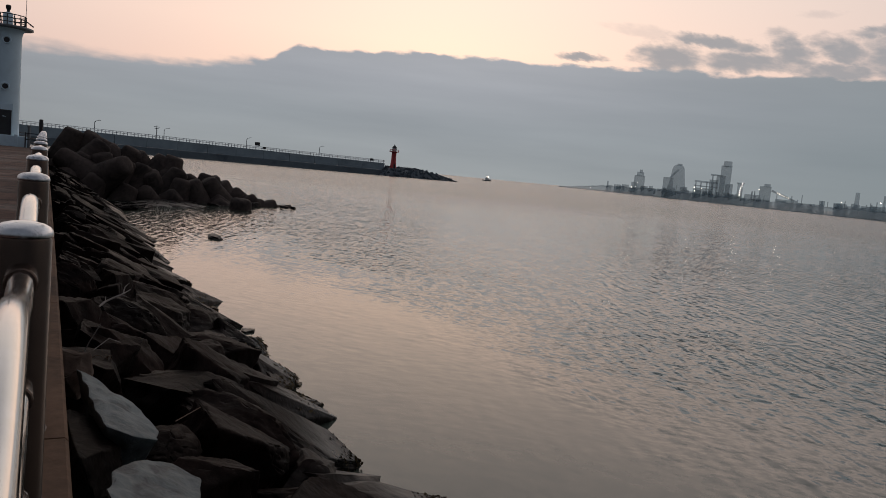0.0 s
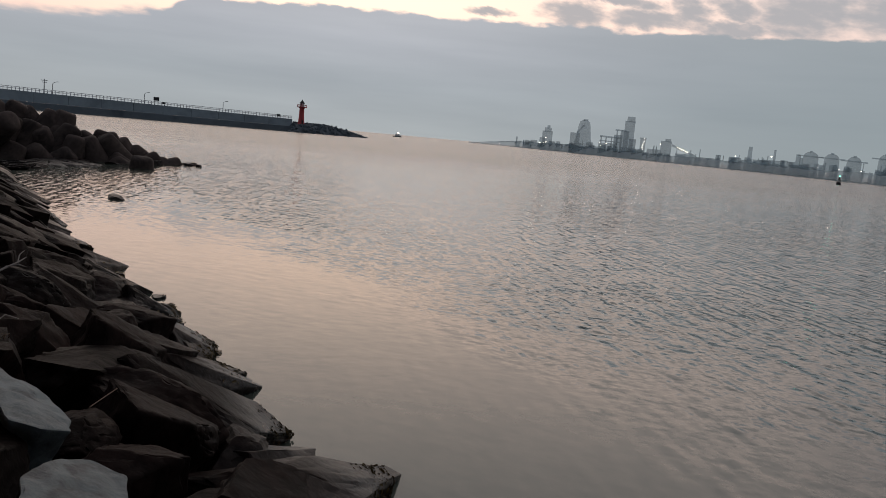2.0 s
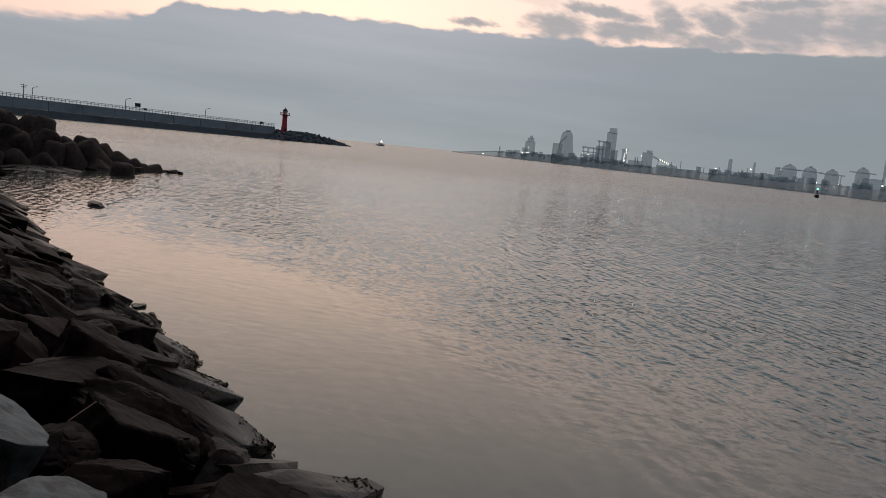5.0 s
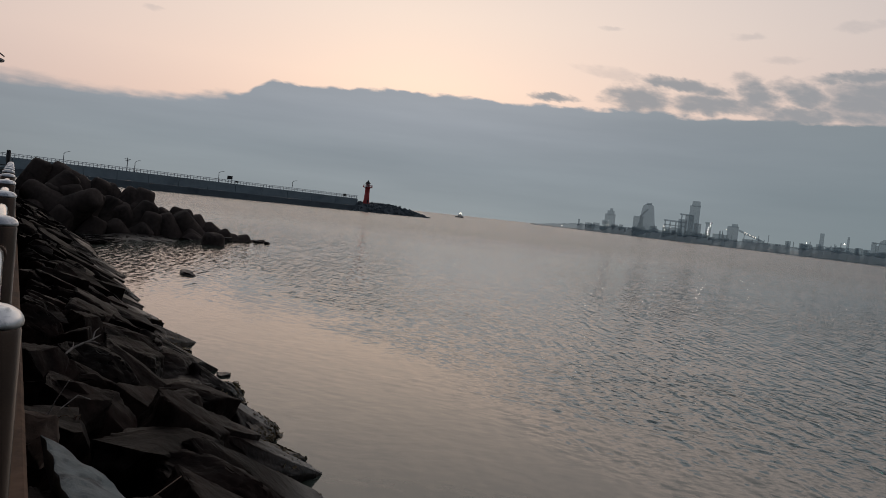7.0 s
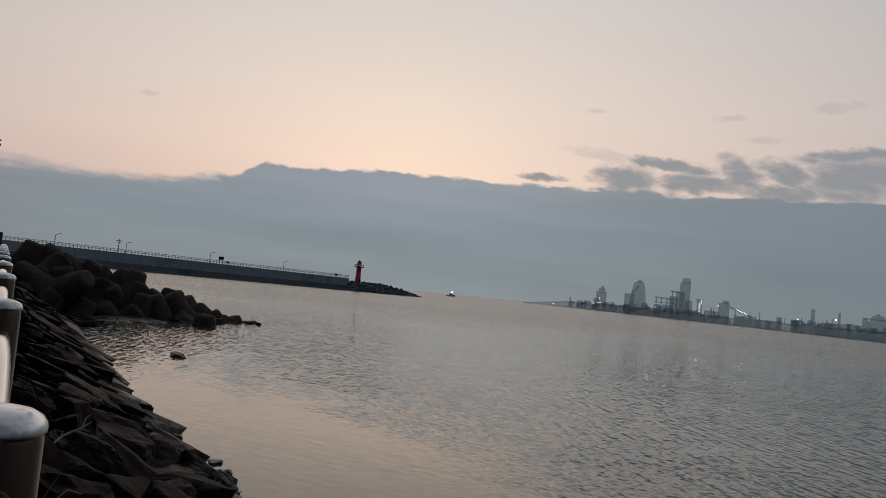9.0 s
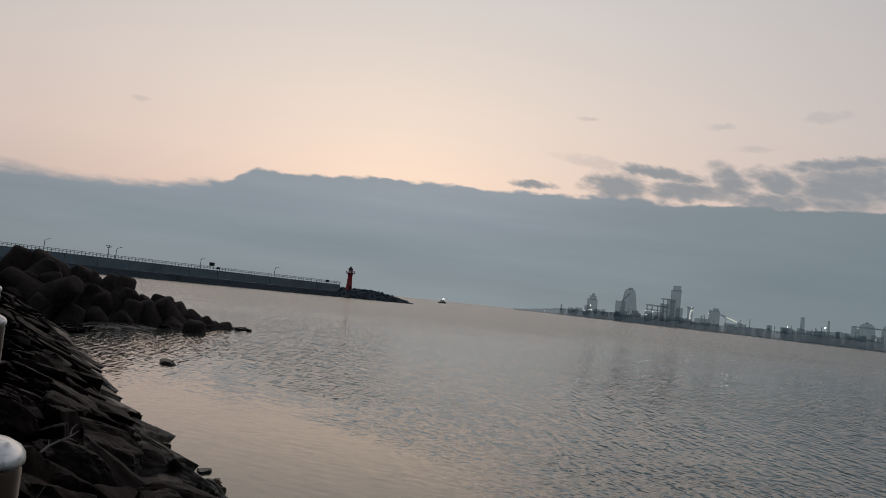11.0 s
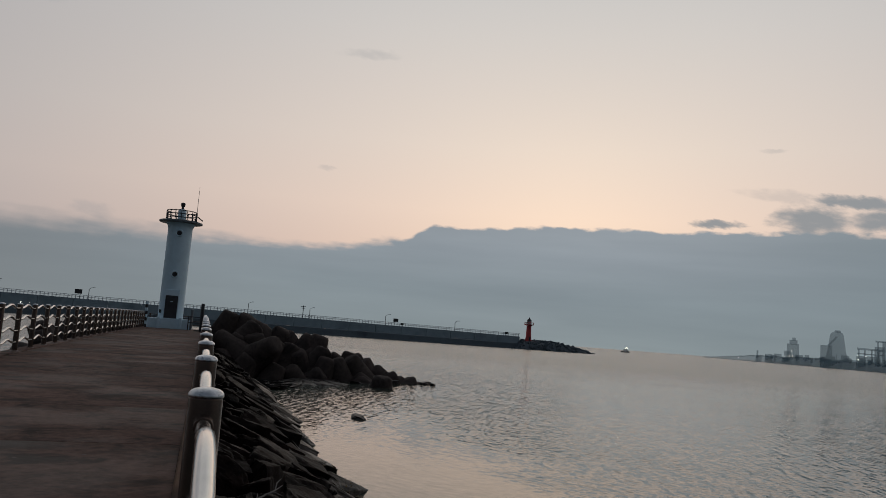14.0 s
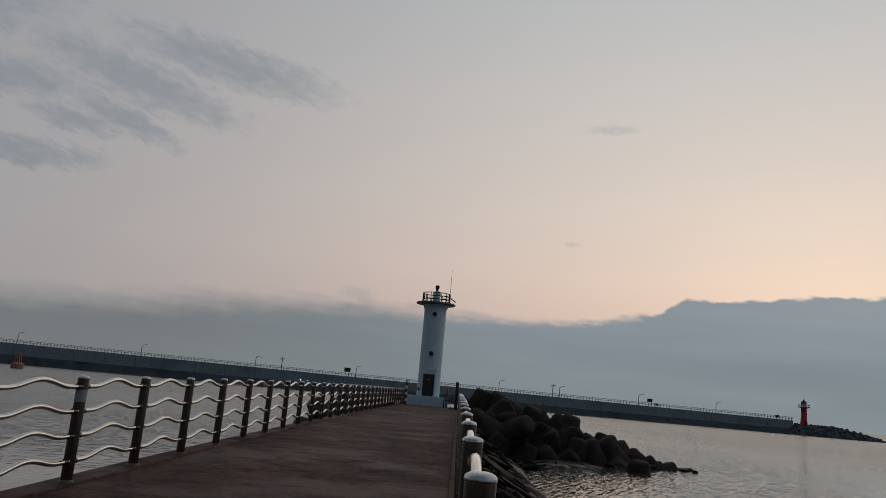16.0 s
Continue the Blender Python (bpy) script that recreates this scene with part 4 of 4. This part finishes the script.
def build_street_lamp(heading, height=5.6):
    p = bw_at(heading)
    t = empty("street_lamp", (p.x, p.y + 2.0, bw_top(p.x) - 1.0))
    tagged(t, "tall grey street lamp on the breakwater", "street lamp", "street lamps on the breakwater")
    bm = B()
    tube(bm, [(0, 0, 0), (0, 0, height)], [0.2, 0.13], 8)
    part("pole", bm, GREYMETAL, t)
    bm = B()
    tube(bm, [(0, 0, height - 0.1), (0.5, 0, height + 0.5), (1.7, 0, height + 0.9)], [0.12, 0.1, 0.09], 8)
    arm = part("arm", bm, GREYMETAL, t)
    bm = B()
    box(bm, (2.0, 0, height + 0.93), (1.0, 0.35, 0.2), 0.05)
    part("lamp_head", bm, GREYMETAL, arm)


for heading in (-30.8, -23.1, -15.2, -7.8, 3.0, 7.5, 13.2, 18.5):
    build_street_lamp(heading)


def build_mast(heading):
    p = bw_at(heading)
    t = empty("utility_pole", (p.x, p.y + 2.0, bw_top(p.x) - 1.0))
    tagged(t, "utility pole with two crossarms on the breakwater", "pole", "poles on the breakwater")
    bm = B()
    tube(bm, [(0, 0, 0), (0, 0, 7.2)], [0.24, 0.16], 8)
    part("pole", bm, GREYMETAL, t)
    for z, w in ((6.6, 2.6), (5.8, 1.8)):
        bm = B()
        box(bm, (0, 0, z), (w, 0.25, 0.25), 0.03)
        part("crossarm", bm, GREYMETAL, t)


build_mast(-13.3)
build_mast(7.0)


def build_board(heading, w, h, lift):
    p = bw_at(heading)
    t = empty("sign_board", (p.x, p.y - 0.5, bw_top(p.x) - 0.2))
    tagged(t, "dark sign board standing on the breakwater wall", "sign", "boards on the breakwater")
    bm = B()
    box(bm, (0, 0, lift + h / 2), (w, 0.2, h), 0.04)
    part("board", bm, DARK, t)
    for x in (-w * 0.3, w * 0.3):
        bm = B()
        tube(bm, [(x, 0.05, 0), (x, 0.05, lift + 0.1)], 0.09, 6)
        part("leg", bm, DARK, t)


build_board(-8.4, 3.0, 2.0, 2.3)
build_board(13.9, 2.6, 1.7, 2.2)
build_board(14.4, 1.6, 0.9, 1.0)
build_board(22.3, 1.8, 1.2, 0.9)


def build_red_lighthouse():
    t = empty("lighthouse", (172.8, 388.5, 2.2))
    tagged(t, "red lighthouse with gallery and lantern on a rock head", "lighthouse")
    bm = B()
    lathe(bm, [(1.9, 0), (1.75, 0.8), (1.55, 2.5), (1.35, 5.5), (1.3, 8.4), (1.6, 8.8)], 24)
    part("tower", bm, RED, t, smooth=True)
    bm = B()
    lathe(bm, [(1.6, 8.8), (2.7, 9.0), (2.7, 9.3), (1.4, 9.3)], 24)
    part("gallery", bm, RED, t, smooth=True)
    for i in range(12):
        a = 2 * math.pi * i / 12
        bm = B()
        tube(bm, [(2.55 * math.cos(a), 2.55 * math.sin(a), 9.2), (2.55 * math.cos(a), 2.55 * math.sin(a), 10.3)], 0.08, 6)
        part("baluster", bm, RED, t)
    bm = B()
    tube(bm, [(2.55 * math.cos(2 * math.pi * i / 24), 2.55 * math.sin(2 * math.pi * i / 24), 10.3) for i in range(25)], 0.1, 6)
    part("handrail", bm, RED, t)
    bm = B()
    lathe(bm, [(1.15, 9.3), (1.15, 11.2)], 16)
    part("lantern", bm, CABIN, t, "pale glazed lantern", True)
    for i in range(8):
        a = 2 * math.pi * i / 8
        bm = B()
        tube(bm, [(1.18 * math.cos(a), 1.18 * math.sin(a), 9.3), (1.18 * math.cos(a), 1.18 * math.sin(a), 11.2)], 0.09, 6)
        part("glazing_bar", bm, DARK, t)
    bm = B()
    lathe(bm, [(1.5, 11.15), (1.35, 11.5), (0.8, 12.2), (0.25, 12.7), (0.15, 13.1), (0.05, 13.3)], 20)
    part("roof", bm, DARK, t, "dark domed roof", True)
    bm = B()
    box(bm, (0, -1.8, 1.2), (1.0, 0.3, 2.2), 0.03)
    part("door", bm, DARK, t)


build_red_lighthouse()


# ---------------------------------------------------------------- boat, buoys and beacon
def build_boat():
    d = 1050.0
    a = radians(31.1)
    t = empty("tugboat", (math.sin(a) * d, math.cos(a) * d, WATER), 5)
    tagged(t, "small dark tugboat with lit white wheelhouse", "boat")
    bm = B()
    secs = []
    for x, w, z in ((-6.5, 1.9, 1.5), (-3, 2.3, 1.3), (2, 2.2, 1.5), (5, 1.4, 2.0), (6.8, 0.15, 2.5)):
        secs.append([bm.verts.new(p) for p in ((x, -w, z), (x, -w * 0.8, -0.6), (x, w * 0.8, -0.6), (x, w, z))])
    for p, q in zip(secs, secs[1:]):
        for j in range(4):
            bm.faces.new((p[j], p[(j + 1) % 4], q[(j + 1) % 4], q[j]))
    bm.faces.new(secs[0])
    bm.faces.new(secs[-1][::-1])
    bmesh.ops.recalc_face_normals(bm, faces=bm.faces)
    part("hull", bm, HULL, t)
    bm = B()
    box(bm, (0.2, 0, 2.9), (5.2, 3.0, 2.8), 0.2)
    cabin = part("deckhouse", bm, CABIN, t)
    bm = B()
    box(bm, (0.8, 0, 5.2), (3.0, 2.4, 1.9), 0.2)
    part("wheelhouse", bm, CABIN, t)
    bm = B()
    tube(bm, [(-0.6, 0, 6.0), (-0.6, 0, 9.0)], 0.15, 6)
    part("mast", bm, DARK, t)
    for x, z in ((-1.2, 5.3), (1.8, 5.3), (0.4, 6.6)):
        bm = B()
        lathe(bm, [(0.25, 0), (0.5, 0.4), (0.25, 0.8)], 10, (x, -1.6, z - 0.4))
        part("deck_light", bm, LAMPLIGHT, t, "bright white deck light")


build_boat()


def build_buoy(x, y, height, body, light, r):
    t = empty("buoy", (x, y, WATER))
    tagged(t, "channel buoy floating on the water" + (" with green lamp" if light else ""), "buoy")
    bm = B()
    lathe(bm, [(r * 0.8, -0.3), (r, 0.1), (r, height * 0.28), (r * 0.5, height * 0.34)], 16)
    part("float", bm, body, t, smooth=True)
    bm = B()
    for i in range(4):
        a = math.pi / 4 + math.pi * i / 2
        tube(bm, [(r * 0.6 * math.cos(a), r * 0.6 * math.sin(a), height * 0.3), (r * 0.2 * math.cos(a), r * 0.2 * math.sin(a), height * 0.85)], r * 0.1, 6)
    part("cage", bm, body, t)
    bm = B()
    lathe(bm, [(r * 0.2, height * 0.82), (r * 0.32, height * 0.9), (r * 0.2, height)], 12)
    part("lamp", bm, GREENLIGHT if light else body, t)


build_buoy(278.5, 145.5, 3.4, DARK, True, 0.82)
build_buoy(-139.6, 238.0, 5.2, ORANGE, False, 1.9)


def build_beacon():
    t = empty("beacon_pile", (186.7, 77.9, WATER), -65)
    tagged(t, "rusty steel beacon pile with lamp bracket", "beacon")
    bm = B()
    lathe(bm, [(0.55, -1.0), (0.55, 4.6)], 18)
    part("pile", bm, GREYMETAL, t, smooth=True)
    bm = B()
    lathe(bm, [(0.85, -0.5), (0.85, 0.5), (0.6, 0.6)], 18)
    part("collar", bm, DARK, t)
    bm = B()
    lathe(bm, [(0.85, 4.6), (0.85, 4.85)], 18)
    top = part("platform", bm, DARK, t)
    for x, h in ((-0.8, 1.5), (0.5, 1.9)):
        bm = B()
        tube(bm, [(x, 0, 4.8), (x, 0, 4.8 + h)], 0.14, 8)
        part("bracket", bm, DARK, top)
    bm = B()
    box(bm, (0.9, 0, 6.7), (1.3, 0.5, 0.35), 0.08)
    part("lamp_box", bm, DARK, t)


build_beacon()


# ---------------------------------------------------------------- works on the far shore
SHORE = [(36.5, 1750), (40, 1400), (45, 1000), (50, 800), (55, 640), (60, 530), (68, 390), (82, 290), (100, 240)]


def shore_d(az):
    for (a, d), (b, e) in zip(SHORE, SHORE[1:]):
        if a <= az <= b:
            return d + (e - d) * (az - a) / (b - a)
    return 300.0


def far_point(az, extra):
    d = shore_d(az) + extra
    return Vector((math.sin(radians(az)) * d, math.cos(radians(az)) * d, 0)), d


def build_far_land():
    rng = random.Random(4)
    bm = B()
    rows = []
    az = 36.5
    while az < 100:
        d = shore_d(az)
        grow = min(1.0, (az - 36.5) / 4.0)
        rise = d * (0.0085 if az < 62 else 0.010) * grow
        row = []
        for back, z in ((0, -1.0), (2, 0.7 * grow), (d * 0.03, 1.0 + rise * 0.45), (d * 0.06, 1.0 + rise * 0.95), (d * 0.12, 1.0 + rise), (d * 0.5, 1.0 + rise)):
            p, _ = far_point(az, back)
            row.append(bm.verts.new((p.x, p.y, WATER + z + rng.uniform(-0.12, 0.12) * rise)))
        rows.append(row)
        az += 0.25
    for a, b in zip(rows, rows[1:]):
        for j in range(5):
            bm.faces.new((a[j], b[j], b[j + 1], a[j + 1]))
    bmesh.ops.recalc_face_normals(bm, faces=bm.faces)
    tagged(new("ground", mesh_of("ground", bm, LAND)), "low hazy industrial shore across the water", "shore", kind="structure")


build_far_land()


class Works:
    """A piece of plant on the far shore, sized by its direction, its width and its top, both as angles in degrees."""

    def __init__(self, name, az, label, extra=60):
        self.p, self.d = far_point(az, extra)
        self.k = self.d * math.pi / 180
        self.t = empty(name, (self.p.x, self.p.y, WATER + 0.5), -az)
        tagged(self.t, label, "industrial plant", "works on the far shore")

    def top(self, el):
        return 1.5 + el * self.k - WATER - 0.5

    def block(self, off, w, el, name="block", low=None, deep=None):
        z1 = self.top(el)
        z0 = 0.0 if low is None else self.top(low)
        bm = B()
        box(bm, (off * self.k, 0, (z0 + z1) / 2), (w * self.k, (deep or w) * self.k, z1 - z0))
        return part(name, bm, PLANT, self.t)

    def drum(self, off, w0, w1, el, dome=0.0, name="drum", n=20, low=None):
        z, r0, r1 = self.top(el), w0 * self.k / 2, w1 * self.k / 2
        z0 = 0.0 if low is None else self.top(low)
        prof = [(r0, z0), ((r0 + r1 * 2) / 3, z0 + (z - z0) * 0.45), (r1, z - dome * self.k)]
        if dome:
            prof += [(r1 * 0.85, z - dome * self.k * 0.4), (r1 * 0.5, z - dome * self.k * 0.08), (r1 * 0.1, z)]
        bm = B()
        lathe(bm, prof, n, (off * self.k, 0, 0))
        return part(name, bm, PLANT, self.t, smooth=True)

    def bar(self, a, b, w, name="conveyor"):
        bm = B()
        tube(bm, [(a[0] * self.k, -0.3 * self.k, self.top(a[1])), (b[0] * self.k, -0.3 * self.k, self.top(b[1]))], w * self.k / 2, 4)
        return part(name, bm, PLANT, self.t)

    def lights(self, spots, size=0.024):
        for off, el in spots:
            bm = B()
            r = size * self.k
            lathe(bm, [(r * 0.4, -r), (r, -r * 0.3), (r, r * 0.3), (r * 0.4, r)], 8, (off * self.k, -0.75 * self.k, self.top(el)))
            part("lamp", bm, LAMPLIGHT, self.t, "bright white work lamp")


def build_works():
    w = Works("radio_mast", 40.06, "thin hazy mast on the far shore")
    w.block(0, 0.12, 0.64, "mast")
    w.block(0.1, 0.4, 0.25)
    w.lights([(-1.2, 0.02)])
    w = Works("process_tower", 42.3, "stepped hazy process tower of the far works")
    w.block(0, 0.75, 1.25)
    w.block(0.02, 0.5, 1.5, low=1.2)
    w.block(0.05, 0.22, 1.68, low=1.45)
    w.block(-0.35, 0.4, 0.75)
    w.block(0.9, 1.6, 0.4, "shed")
    w.lights([(-0.5, 0.35), (-0.2, 0.4), (-0.05, 0.42), (-0.1, 0.75)])
    w = Works("furnace_tower", 44.95, "tall rounded furnace tower with side block")
    w.drum(0.0, 1.65, 0.85, 2.28, 0.35)
    w.block(0.05, 0.35, 2.34, "cap", low=2.2)
    w.block(-0.62, 0.7, 1.3)
    w.block(0.5, 0.5, 0.7)
    w.bar((-0.5, 1.3), (0.0, 1.9), 0.12)
    w = Works("gantry_works", 47.0, "framed conveyor gantries of the far works")
    for x in (-0.75, -0.4, 0.0, 0.4):
        w.block(x, 0.09, 1.2, "column", deep=0.3)
    w.bar((-0.85, 1.22), (0.75, 1.16), 0.13, "gantry")
    w.bar((-0.85, 0.9), (0.75, 0.85), 0.08, "gantry")
    w.block(-0.3, 1.2, 0.75)
    w.block(0.45, 0.6, 1.4)
    w.bar((0.2, 1.75), (1.0, 1.72), 0.12, "gantry")
    w.block(0.35, 0.1, 1.75, "column")
    w.lights([(-0.8, 0.75), (-0.75, 0.5), (-0.35, 0.72)])
    w = Works("stack_tower", 48.2, "highest hazy tower block of the far works")
    w.block(0.0, 0.72, 2.45)
    w.drum(0.05, 0.62, 0.55, 2.78, 0.0, low=2.4)
    w.block(-0.3, 0.6, 1.75)
    w.block(0.3, 0.5, 1.2)
    w = Works("lit_tower", 49.25, "slim works tower hung with bright lamps")
    w.block(0, 0.38, 1.3)
    w.block(0, 0.5, 1.36, "platform", low=1.26)
    w.lights([(0.1, 1.28), (0.12, 1.1), (0.02, 0.98), (0.0, 0.82), (-0.02, 0.66), (0.02, 0.5), (0.1, -0.1)], 0.028)
    w = Works("hopper_block", 50.9, "square hopper house with sloping conveyor")
    w.block(0, 0.75, 1.25)
    w.block(0.1, 0.4, 1.42, low=1.2)
    w.block(-0.8, 1.0, 0.6, "shed")
    w.bar((0.4, 1.0), (2.1, 0.35), 0.14)
    w.block(1.3, 1.2, 0.45, "shed")
    w.block(2.6, 1.8, 0.32, "shed")
    w.lights([(-0.4, 1.0)] + [(0.8 + 0.14 * i, 0.86 - 0.055 * i) for i in range(6)], 0.024)
    w = Works("chimney", 56.6, "short wide chimney of the far works")
    w.drum(0, 0.36, 0.26, 1.36)
    w.block(-1.0, 0.7, 0.55, "shed")
    w.block(0.7, 0.9, 0.5, "shed")
    w.lights([(-0.9, 0.6)])
    w = Works("chimney", 58.2, "slender chimney beside low sheds")
    w.drum(0, 0.26, 0.14, 1.28)
    w.block(0.0, 1.3, 0.55, "shed")
    w.lights([(-0.2, 0.78)], 0.04)
    w = Works("process_tower", 59.7, "small twin process tower of the far works")
    w.block(0, 0.3, 1.1)
    w.block(0.2, 0.2, 0.9)
    for az, el, wd in ((60.45, 1.35, 1.05), (61.75, 1.32, 1.0), (63.1, 1.25, 0.95), (64.9, 1.55, 0.9)):
        w = Works("storage_silo", az, "round domed storage silo of the far works")
        w.drum(0, wd, wd * 0.94, el, 0.45, "silo")
        w.bar((-0.8, el - 0.3), (0.8, el - 0.34), 0.09, "gantry")
        w.block(0.0, 0.2, el + 0.06, "vent", low=el - 0.05)
        w.lights([(0.25, 0.15), (0.5, 0.32), (-0.2, -0.02)], 0.024)
    w = Works("chimney", 66.15, "tall thin chimney of the far works")
    w.drum(0, 0.2, 0.16, 3.1)
    w.block(-0.6, 1.2, 0.9, "shed")
    w.lights([(0.0, 0.5), (0.0, 3.22)], 0.04)
    w = Works("chimney", 66.95, "tallest thin chimney of the far works", 75)
    w.drum(0, 0.24, 0.18, 3.4)
    w.block(0.7, 1.4, 0.75, "shed")
    w = Works("storage_silo", 69.0, "round domed storage silo of the far works")
    w.drum(0, 1.3, 1.3, 0.9, 0.3, "silo")
    w = Works("shed_row", 73.0, "low hazy sheds along the far shore")
    w.block(0, 5.0, 0.7, "shed", deep=0.8)


build_works()


def build_clutter():
    """Low sheds, tanks and pipes between the tall plant, too many and too far to count."""
    rng = random.Random(21)
    bm = B()
    for _ in range(230):
        az = rng.uniform(40.5, 72)
        p, d = far_point(az, rng.uniform(30, 90))
        k = d * math.pi / 180
        top = 1.5 + rng.uniform(0.2, 0.62) * k - WATER
        w = rng.uniform(0.08, 0.5) * k
        if rng.random() < 0.15:
            top, w = top + 0.3 * k, 0.06 * k
        box(bm, (p.x, p.y, WATER + top / 2), (w, w, top), 0.0, -radians(az))
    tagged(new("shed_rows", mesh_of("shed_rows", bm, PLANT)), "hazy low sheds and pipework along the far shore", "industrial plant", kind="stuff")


build_clutter()


# ---------------------------------------------------------------- driftwood and weed on the bank
def on_bank(x, y):
    """Height of whatever lies on the bank at that spot."""
    hit, p, *_ = scene.ray_cast(bpy.context.evaluated_depsgraph_get(), Vector((x, y, 0.4)), Vector((0, 0, -1)))
    return p.z if hit else slope_z(x, y)


def build_driftwood():
    t = empty("driftwood", (1.05, 10.0, on_bank(1.05, 10.0) + 0.06), -30)
    t.scale = (0.42, 0.42, 0.42)
    tagged(t, "bleached forked branch lying on the rocks", "branch")
    bm = B()
    tube(bm, [(-0.22, -0.5, 0.0), (-0.2, -0.15, 0.12), (-0.05, 0.15, 0.22), (0.12, 0.4, 0.32), (0.2, 0.75, 0.42)], [0.035, 0.034, 0.03, 0.022, 0.01], 8)
    part("branch", bm, TWIG, t)
    for pts in (((-0.05, 0.15, 0.22), (0.22, 0.2, 0.3), (0.5, 0.1, 0.26)), ((0.12, 0.4, 0.32), (0.05, 0.65, 0.5), (0.1, 0.85, 0.6)), ((-0.2, -0.15, 0.12), (-0.3, 0.1, 0.25))):
        bm = B()
        tube(bm, pts, [0.018] * (len(pts) - 1) + [0.006], 6)
        part("twig", bm, TWIG, t)
    for pts in (((0.46, 6.32, -0.52), (0.56, 6.27, -0.24), (0.645, 6.22, -0.06)), ((1.13, 5.06, -0.58), (1.42, 5.6, -0.66)), ((0.62, 6.5, -0.36), (0.75, 6.6, -0.28), (0.86, 6.75, -0.36))):
        bm = B()
        tube(bm, pts, 0.0042, 6)
        tagged(new("stick", mesh_of("stick", bm, DRY if pts[0][0] > 1 else TWIG)), "thin pale stick among the rocks", "stick", "sticks on the bank")
    ob = tagged(new("pebble", rock_mesh(33, (0.075, 0.06, 0.06), CABIN, 1)), "small white stone on dark rocks", "stone")
    ob.location = (1.15, 8.75, on_bank(1.15, 8.75) + 0.03)


build_driftwood()


def build_seaweed():
    """Small brown fronds laid on the stones just above the waterline."""
    rng = random.Random(12)
    bm = B()
    deps = bpy.context.evaluated_depsgraph_get()
    for _ in range(45000):
        y = 3.5 + 20 * rng.random() ** 1.4
        goal = Vector((shore_x(y) + rng.uniform(-0.5, 1.0), y, WATER + 0.02))
        if noise.noise((goal.x * 0.9, y * 0.9, 7)) < -0.12:
            continue
        # the fronds drape over the sides that face up the bank and along it
        start = goal + Vector((rng.uniform(-3.5, 0.0), -rng.uniform(0.5, 6), 3.2))
        hit, p, n, _i, ob, _m = scene.ray_cast(deps, start, (goal - start).normalized())
        if not hit or not ob.name.startswith("boulder") or not WATER - 0.01 < p.z < WATER + 0.08 + 0.34 * rng.random() ** 1.6:
            continue
        a, l, w = rng.uniform(0, 6.28), rng.uniform(0.035, 0.085), rng.uniform(0.01, 0.022)
        u = Vector((math.cos(a) * 0.8, math.sin(a) * 0.8, -0.7))
        u = (u - n * u.dot(n)).normalized()
        v = n.cross(u)
        q = p + n * 0.006
        bm.faces.new([bm.verts.new(c) for c in (q - v * w, q + u * l * 0.5 - v * w * 1.2 + n * 0.009, q + u * l + n * 0.004, q + u * l * 0.5 + v * w * 1.2 + n * 0.007)])
    tagged(new("seaweed", mesh_of("seaweed", bm, WEED)), "brown seaweed fringe on wet rocks at the waterline", "seaweed", kind="stuff")


build_seaweed()


def build_kerb_stone():
    """A brown rounded stone beside the kerb, and dead stems curling over it."""
    ob = tagged(new("stone", rock_mesh(41, (0.3, 0.26, 0.36), BROWN, 2)), "rounded brown stone lying beside the kerb", "stone")
    ob.location = (0.42, 5.75, slope_z(0.42, 5.75) + 0.14)
    rng = random.Random(17)
    t = empty("dead_stems", (0.66, 6.5, slope_z(0.66, 6.5)))
    tagged(t, "dry curled plant stems between dark stones", "plant")
    for i in range(14):
        a, r = rng.uniform(0, 6.28), rng.uniform(0.08, 0.2)
        h, w = rng.uniform(0.1, 0.26), rng.uniform(-2.2, 2.2)
        pts = [(r * math.sin(2.4 * u) * math.cos(a + w * u), r * math.sin(2.4 * u) * math.sin(a + w * u), h * math.sin(2.1 * u)) for u in (0, 0.17, 0.33, 0.5, 0.67, 0.83, 1)]
        bm = B()
        tube(bm, pts, [0.006, 0.006, 0.005, 0.005, 0.004, 0.003, 0.002], 5)
        part("stem", bm, DRY, t)


build_kerb_stone()
